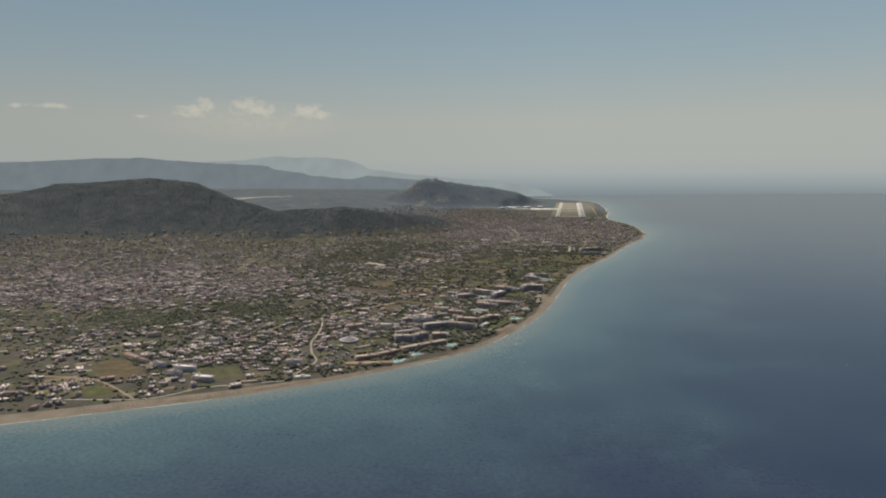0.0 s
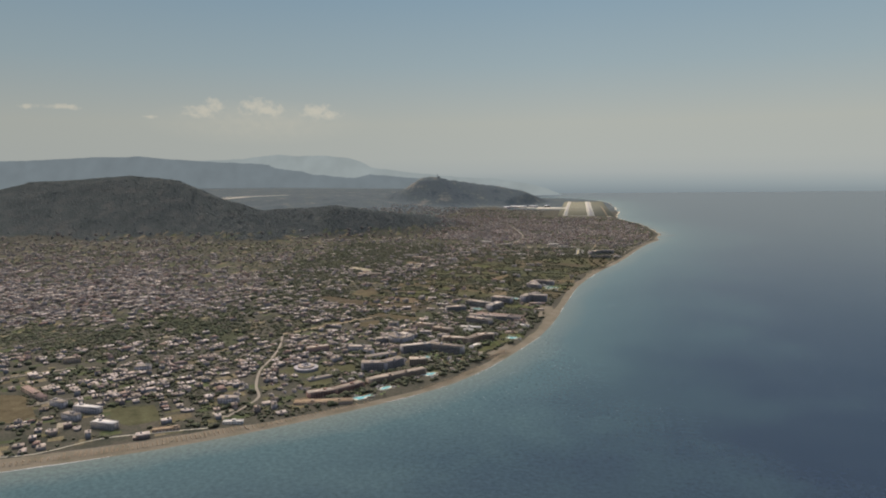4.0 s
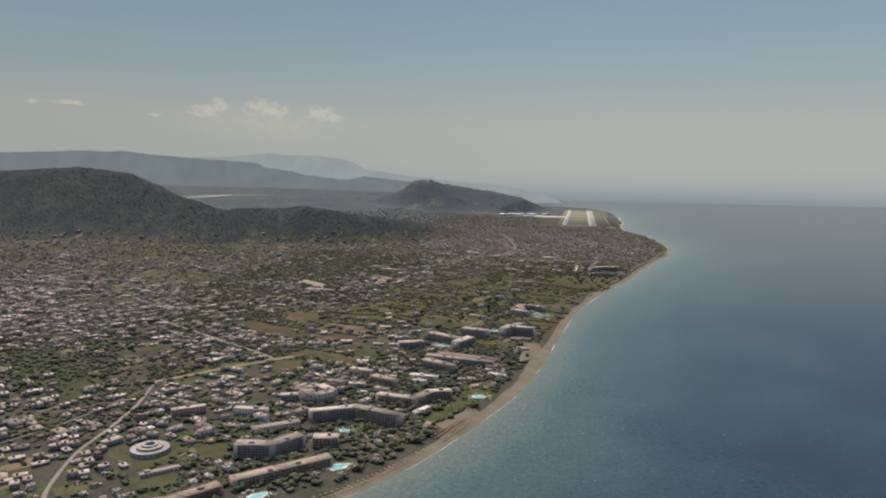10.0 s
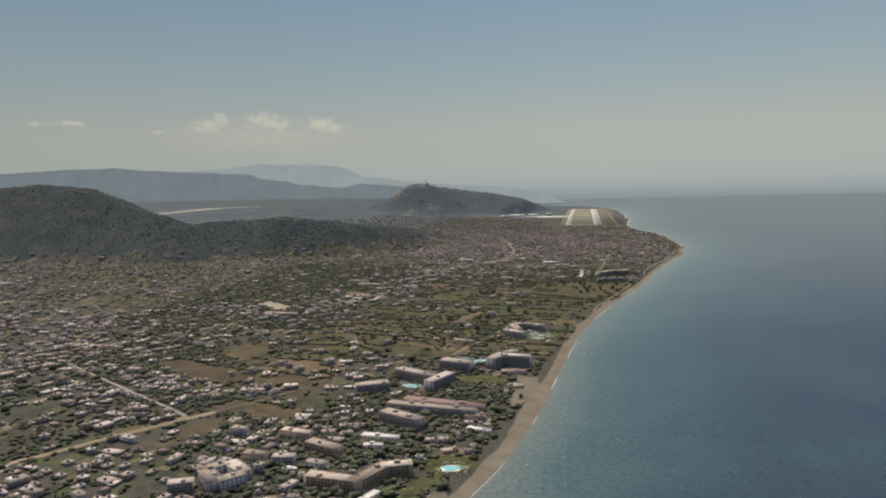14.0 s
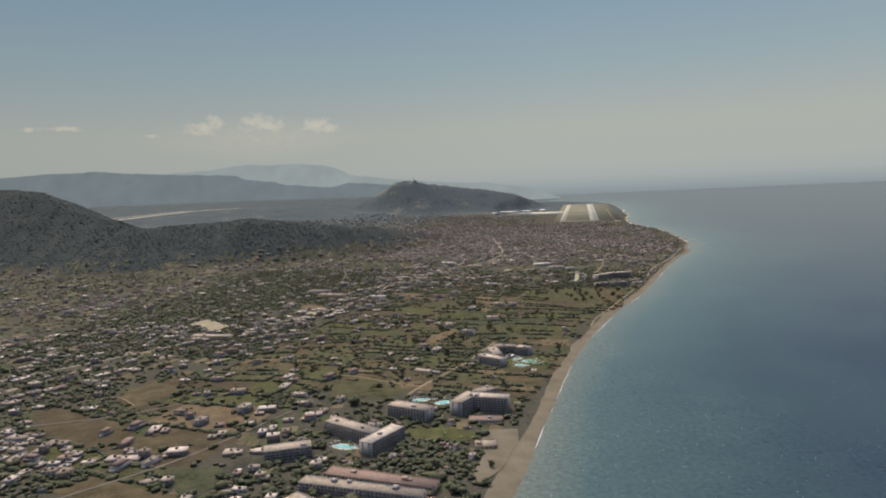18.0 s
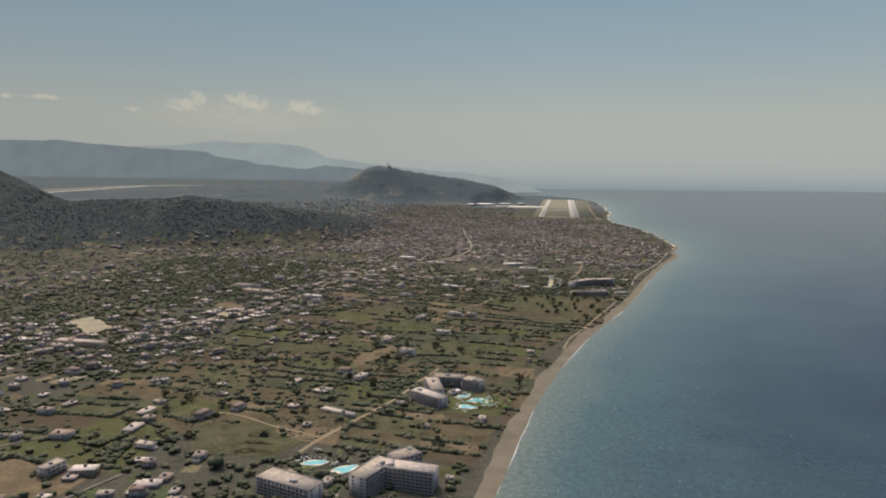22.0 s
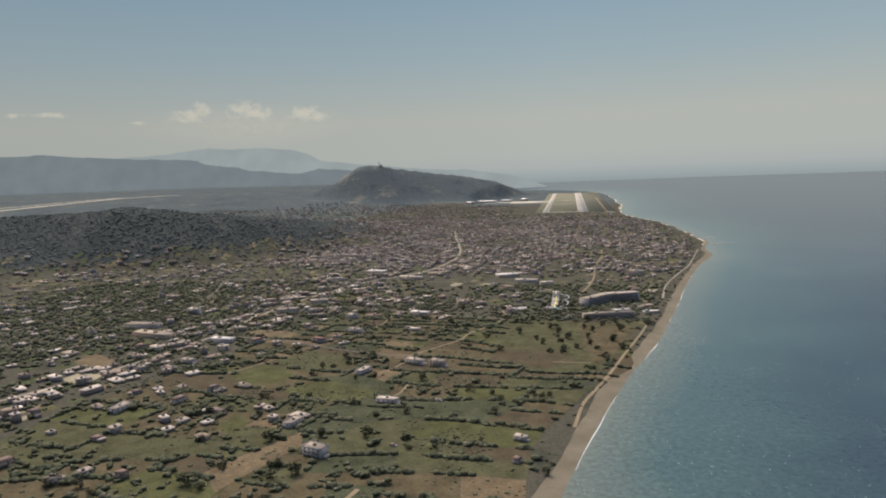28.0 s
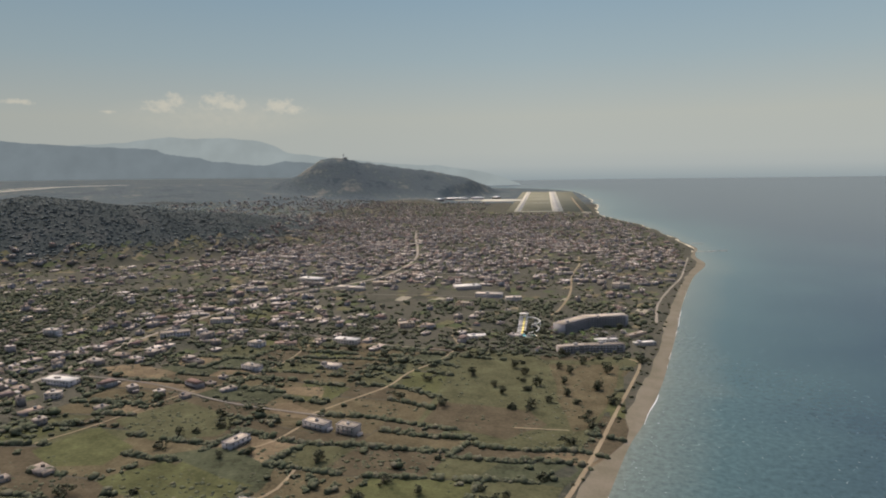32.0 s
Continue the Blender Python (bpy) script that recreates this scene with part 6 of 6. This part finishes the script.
def trunk_mesh(seed, h, r):
    rs = np.random.RandomState(seed)
    bm = bmesh.new()

    def limb(a, b, ra, rb):
        a, b = Vector(a), Vector(b)
        q = (b - a).to_track_quat("Z", "Y")
        ring = [[bm.verts.new(o + q @ Vector((rr * math.cos(t), rr * math.sin(t), 0))) for t in (0, 1.26, 2.51, 3.77, 5.03)] for o, rr in ((a, ra), (b, rb))]
        for i in range(5):
            bm.faces.new((ring[0][i], ring[0][(i + 1) % 5], ring[1][(i + 1) % 5], ring[1][i]))

    limb((0, 0, -0.4), (0.05, 0, h), r, r * 0.65)
    for k in range(4):
        a = k * 1.57 + rs.uniform(-0.4, 0.4)
        limb((0.05, 0, h * 0.9), (0.7 * math.cos(a), 0.7 * math.sin(a), h + rs.uniform(0.4, 0.9)), r * 0.55, r * 0.2)
    me = bpy.data.meshes.new("trunk")
    bm.to_mesh(me), bm.free()
    me.materials.append(M_BARK)
    return me


def tree_kind(seed, label, rx, rz, h, tufts=190):
    top = thing("tree", label, "tree", "trees of the coastal fields")
    part("trunk", trunk_mesh(seed, h, 0.13), top)
    part("crown", leafy_crown(seed, tufts, rx, rz, h * 0.75).mesh("crown", [M_LEAF]), top)
    return top


def cypress_kind():
    top = thing("cypress", "tall narrow dark cypress tree", "tree", "cypress rows")
    part("trunk", trunk_mesh(77, 0.7, 0.09), top)
    rs = np.random.RandomState(5)
    p = Pieces()
    for k in range(150):
        z = rs.rand() ** 0.8
        r = 0.42 * math.sin(min(1, (1 - z) * 1.25) * 1.57) ** 0.8
        a = rs.uniform(0, 6.28)
        v = rs.normal(0, 1, (4, 3))
        v /= np.linalg.norm(v, axis=1)[:, None]
        p.add(np.array((r * math.cos(a) * 0.8, r * math.sin(a) * 0.8, 0.3 + z * 3.0)) + v * (0.16, 0.16, 0.3), tris=[(0, 1, 2), (0, 2, 3), (0, 3, 1), (1, 3, 2)])
    part("crown", p.mesh("crown", [M_CONIFER]), top)
    return top


def palm_kind():
    top = thing("palm_tree", "slim palm tree with drooping green fronds", "tree", "hotel palms")
    part("trunk", trunk_mesh(9, 2.2, 0.1), top)
    p = Pieces()
    for k in range(15):
        a = k * 0.42 * math.pi + 0.2 * math.sin(k)
        up = 0.5 - 0.05 * (k % 6)
        pts = [(0, 2.3), (0.55, 2.3 + up), (1.05, 2.2 + up * 0.6), (1.4, 1.75 + up * 0.3)]
        w = (0.05, 0.17, 0.15, 0.02)
        v = []
        for (r, z), q in zip(pts, w):
            for s in (-1, 1):
                v.append((r * math.cos(a) - s * q * math.sin(a), r * math.sin(a) + s * q * math.cos(a), z - 0.04 * abs(s)))
        p.add(v, [(0, 1, 3, 2), (2, 3, 5, 4), (4, 5, 7, 6)])
    part("crown", p.mesh("crown", [M_PALM]), top)
    return top


def scatter_things(first, spots, size=(0.8, 1.25)):
    rnd = random.Random(len(spots))
    for i, (x, y) in enumerate(spots):
        ob = first if i == 0 else copy_thing(first, Matrix())
        ob.matrix_basis = pose(x, y, hz(x, y), 0, 0, rnd.uniform(0, 360)) @ Matrix.Scale(rnd.uniform(*size), 4)


def free(x, y, r):
    return all((x - a) ** 2 + (y - b) ** 2 > (q + r) ** 2 for a, b, q in TAKEN) and not near_road(np.array([x]), np.array([y]), 0.8)[0]


def single_trees():
    rnd = random.Random(14)
    kinds = [tree_kind(1, "round dark green carob tree standing in a field", 1.3, 1.5, 0.9), tree_kind(2, "spreading olive tree beside a field", 1.5, 1.1, 0.8), tree_kind(3, "small bushy fruit tree in a field", 0.9, 0.9, 0.6)]
    spots = [[], [], []]
    spots[0] += [(17, 1312), (21, 1305), (36, 1318), (41, 1296), (30, 1334), (54, 1340), (64, 1315), (50, 1323), (33, 1287), (72, 1343), (26, 1346), (60, 1355), (10, 1080), (26, 1120), (-69, 1042), (-61, 1034), (-18, 869)]
    while sum(map(len, spots)) < 150:
        d, y = rnd.uniform(12, 190), rnd.uniform(965, 1435)
        x = float(np.interp(y, CY, CX)) - d
        if free(x, y, 1.5):
            spots[rnd.randrange(3)].append((x, y))
    for k in range(3):
        scatter_things(kinds[k], spots[k], (1.0, 1.8))
    # a line of shore bushes and trees behind the beach
    shore = []
    for k in range(80):
        y = rnd.uniform(1002, 1722)
        x = float(np.interp(y, CY, CX)) - float(np.interp(y, BEACH_Y, BEACH_W)) - rnd.uniform(0.5, 4.0)
        if free(x, y, 0.5):
            shore.append((x, y))
    scatter_things(tree_kind(4, "low wind-bent shrub behind the beach", 1.1, 0.6, 0.3, 120), shore, (0.5, 1.1))
    rows = [(-177 + rnd.uniform(-4, 4), 1340 + 5 * k) for k in range(8)] + [(-60 + 1.5 * k, 953 + 0.4 * k) for k in range(10)]
    scatter_things(cypress_kind(), [p for p in rows if free(*p, 0.2)], (0.7, 1.1))
    palms = []
    for cx, cy, r, n in ((-93, 676, 18, 16), (-60, 727, 10, 10), (-43, 759, 10, 8), (-79, 880, 9, 6), (-2, 1044, 9, 22), (-61, 956, 10, 6), (-126, 584, 14, 9), (62, 1404, 16, 12), (-38, 899, 12, 8)):
        for k in range(n):
            x, y = cx + rnd.uniform(-r, r), cy + rnd.uniform(-r, r)
            if inland(x, y) > 9:
                palms.append((x, y))
    scatter_things(palm_kind(), palms, (0.75, 1.15))


single_trees()


# ---- beach umbrellas ----
def umbrella_kind():
    top = thing("beach_umbrella", "round brown thatched beach umbrella on a pole", "umbrella", "rows of beach umbrellas")
    bm = bmesh.new()
    bmesh.ops.create_cone(bm, segments=8, radius1=0.06, radius2=0.05, depth=1.1, cap_ends=True, matrix=Matrix.Translation((0, 0, 0.5)))
    me = bpy.data.meshes.new("pole")
    bm.to_mesh(me), bm.free()
    me.materials.append(M_BARK)
    part("pole", me, top)
    bm = bmesh.new()
    bmesh.ops.create_cone(bm, segments=9, radius1=0.72, radius2=0.06, depth=0.36, cap_ends=True, matrix=Matrix.Translation((0, 0, 1.1)))
    me = bpy.data.meshes.new("canopy")
    bm.to_mesh(me), bm.free()
    me.materials.append(M_THATCH)
    part("canopy", me, top)
    return top


def umbrellas():
    spots = []
    for y0, y1, rows, gap, off in ((402, 440, 2, 3.0, 5.0), (440, 500, 3, 2.7, 4.6), (500, 558, 2, 3.0, 3.8), (593, 655, 2, 3.2, 4.0), (676, 724, 4, 2.4, 4.2), (806, 841, 3, 2.6, 5.0), (886, 905, 2, 2.6, 6.0), (1388, 1442, 2, 3.0, 3.6)):
        y = y0
        while y < y1:
            a = float(tangent(0, y))
            for r in range(rows):
                d = off + r * 2.4
                spots.append((float(np.interp(y, CY, CX)) - d * math.sin(a), y + d * math.cos(a)))
            y += gap * math.sin(a)
    rnd = random.Random(2)
    spots = [(x + rnd.uniform(-0.2, 0.2), y + rnd.uniform(-0.2, 0.2)) for x, y in spots if rnd.random() < 0.9][:290]
    scatter_things(umbrella_kind(), spots, (0.9, 1.05))


umbrellas()


# ---- surf along the water's edge ----
def surf():
    p = Pieces()
    ys = np.arange(380, 1667, 2.4)
    xc = np.interp(ys, CY, CX)
    a = tangent(xc, ys)
    on = vnoise(ys, ys * 0 + 9, 26, 2)
    for i in range(len(ys) - 1):
        if on[i] < 0.52:
            continue
        w = 0.1 + 1.1 * (on[i] - 0.52)
        v = []
        for j in (i, i + 1):
            off = 0.6 + 1.2 * (vnoise(ys[j], 3.0, 17, 1) - 0.5)
            for q in (off, off + w):
                v.append((xc[j] + q * math.sin(a[j]), ys[j] - q * math.cos(a[j]), 0.05))
        p.add(v, [(0, 1, 3, 2)])
    tagged(new("surf", p.mesh("surf", [M_FOAM_GLINT])), "broken white line of small surf at the beach", "surf", kind="stuff")


surf()


def whitecaps():
    """Small white flecks near the shore, added to stand for sun glints."""
    rs = np.random.RandomState(12)
    n = 4200
    y = rs.uniform(550, 1695, n)
    d = 4 + 330 * rs.rand(n) ** 1.3
    x = np.interp(y, CY, CX) + d
    a = rs.normal(0.35, 0.25, n)
    p = Pieces()
    for i in range(n):
        w, h = rs.uniform(0.12, 0.42), rs.uniform(0.03, 0.08)
        c, s = math.cos(a[i]), math.sin(a[i])
        v = [(x[i] + u * c - t * s, y[i] + u * s + t * c, 0.04 + 0.03 * (t > 0)) for u, t in ((-w, 0), (0, -h), (w, 0), (0.1, h))]
        p.add(v, [(0, 1, 2, 3)])
    tagged(new("whitecaps", p.mesh("whitecaps", [M_FOAM_GLINT])), "tiny white flecks laid on the water as sun glints", "waves", kind="stuff")


whitecaps()


# ---- landmarks ----
def mast_tower():
    x, y = -555, 3132
    top = thing("radar_tower", "pale radar tower on the hill's summit", "tower", m=pose(x, y, hz(x, y) - 1))
    for name, r0, r1, z0, z1, mat in (("shaft", 1.6, 1.2, 0, 9.5, M_TOWER), ("platform", 2.6, 2.6, 9.2, 10.2, M_CONCRETE), ("dome", 2.2, 1.2, 10.2, 12.8, M_CANVAS), ("antenna", 0.2, 0.1, 12.6, 16, M_STEEL)):
        bm = bmesh.new()
        bmesh.ops.create_cone(bm, segments=14, radius1=r0, radius2=r1, depth=z1 - z0, cap_ends=True, matrix=Matrix.Translation((0, 0, (z0 + z1) / 2)))
        me = bpy.data.meshes.new(name)
        bm.to_mesh(me), bm.free()
        me.materials.append(mat)
        part(name, me, top)
    p = Pieces()
    p.box(7, 0, -1, 9, 6, 4)
    part("equipment_hut", p.mesh("equipment_hut", [M_WHITE]), top)


mast_tower()


def water_slides():
    x, y = 29, 1424
    top = thing("water_slide", "tall white and yellow water slides with a looping tube", "water slide", m=pose(x, y, hz(x, y), 0, 0, -8) @ Matrix.Scale(1.15, 4))
    for a in (-1.8, 1.8):
        for b in (3.4, 5.4):
            p = Pieces()
            p.box(a, b, -0.5, 0.3, 0.3, 9.15)
            part("post", p.mesh("post", [M_CANVAS]), top)
    for nm, z, w, d in (("platform", 6.9, 4.6, 2.8), ("canopy", 8.6, 4.8, 3.0)):
        p = Pieces()
        p.box(0, 4.4, z, w, d, 0.24)
        part(nm, p.mesh(nm, [M_CANVAS]), top)
    for k in range(4):
        p = Pieces()
        xk = -1.8 + 1.2 * k
        prof = [(3.2, 6.9), (1.6, 5.2), (0.2, 4.4), (-1.6, 2.5), (-3.4, 1.5), (-5.6, 0.5), (-7.4, 0.3)]
        for (a, za), (b, zb) in zip(prof, prof[1:]):
            for s, w in ((-0.45, 0.1), (0.45, 0.1), (0.0, 0.9)):
                h = 0.45 if w == 0.1 else 0.12
                v = [(xk + s + u * w / 2, q, z + t * h) for q, z in ((a, za), (b, zb)) for t in (0, 1) for u in (-1, 1)]
                p.add(v, [(0, 1, 3, 2), (4, 6, 7, 5), (0, 4, 5, 1), (2, 3, 7, 6), (0, 2, 6, 4), (1, 5, 7, 3)])
        part("chute", p.mesh("chute", [(M_CANVAS, M_CANVAS, M_YELLOW, M_CANVAS)[k]]), top)
    cu = bpy.data.curves.new("tube", "CURVE")
    cu.dimensions, cu.bevel_depth, cu.bevel_resolution, cu.resolution_u = "3D", 0.42, 2, 6
    sp = cu.splines.new("NURBS")
    path = [(2, 4.5, 6.8), (6, 5.5, 6.4), (9, 4, 5.8), (9.5, 0.5, 5.0), (6.5, -1.5, 4.2), (4.5, 1, 3.4), (7.5, 3, 2.6), (10, -1, 1.6), (7, -5, 0.7), (4, -6.5, 0.5)]
    sp.points.add(len(path) - 1)
    for q, c in zip(sp.points, path):
        q.co = (*c, 1)
    sp.use_endpoint_u, sp.order_u = True, 4
    cu.materials.append(M_CANVAS)
    part("tube", cu, top)
    for a, b, h in ((6, 5.5, 6), (9.4, 2, 5), (5, -0.5, 3.6), (9.8, -1, 1.4)):
        p = Pieces()
        p.box(a, b, -0.5, 0.2, 0.2, h + 0.4)
        part("prop", p.mesh("prop", [M_STEEL]), top)
    p = Pieces()
    p.box(1, -10, -0.6, 16, 6, 0.75)
    part("splash_pool_rim", p.mesh("splash_pool_rim", [M_DECK]), top)
    p = Pieces()
    p.box(1, -10, 0.0, 14.5, 4.6, 0.2)
    part("splash_pool_water", p.mesh("splash_pool_water", [M_POOL]), top)


water_slides()


def jetty(x0, y0, x1, y1, width):
    """A groyne of heaped rocks."""
    rs = np.random.RandomState(4)
    base_v, base_t = ico(1, 3, 0.3)
    n = int(math.hypot(x1 - x0, y1 - y0) * 2.2)
    s = rs.rand(n)
    pos = np.stack([x0 + (x1 - x0) * s + rs.normal(0, width / 3, n), y0 + (y1 - y0) * s + rs.normal(0, width / 3, n), np.full(n, -0.5)], 1)
    p = Pieces()
    p.many(base_v, base_t, pos, rs.uniform(0.5, 1.1, (n, 3)), rs.uniform(0, 6, n))
    tagged(new("jetty", p.mesh("jetty", [M_ROCK])), "dark rock groyne running out from the cape", "jetty", kind="stuff")


jetty(233, 1849, 272, 1861, 2.2)
jetty(248, 1937, 262, 1941, 2.2)
jetty(222, 3094, 255, 3116, 5)
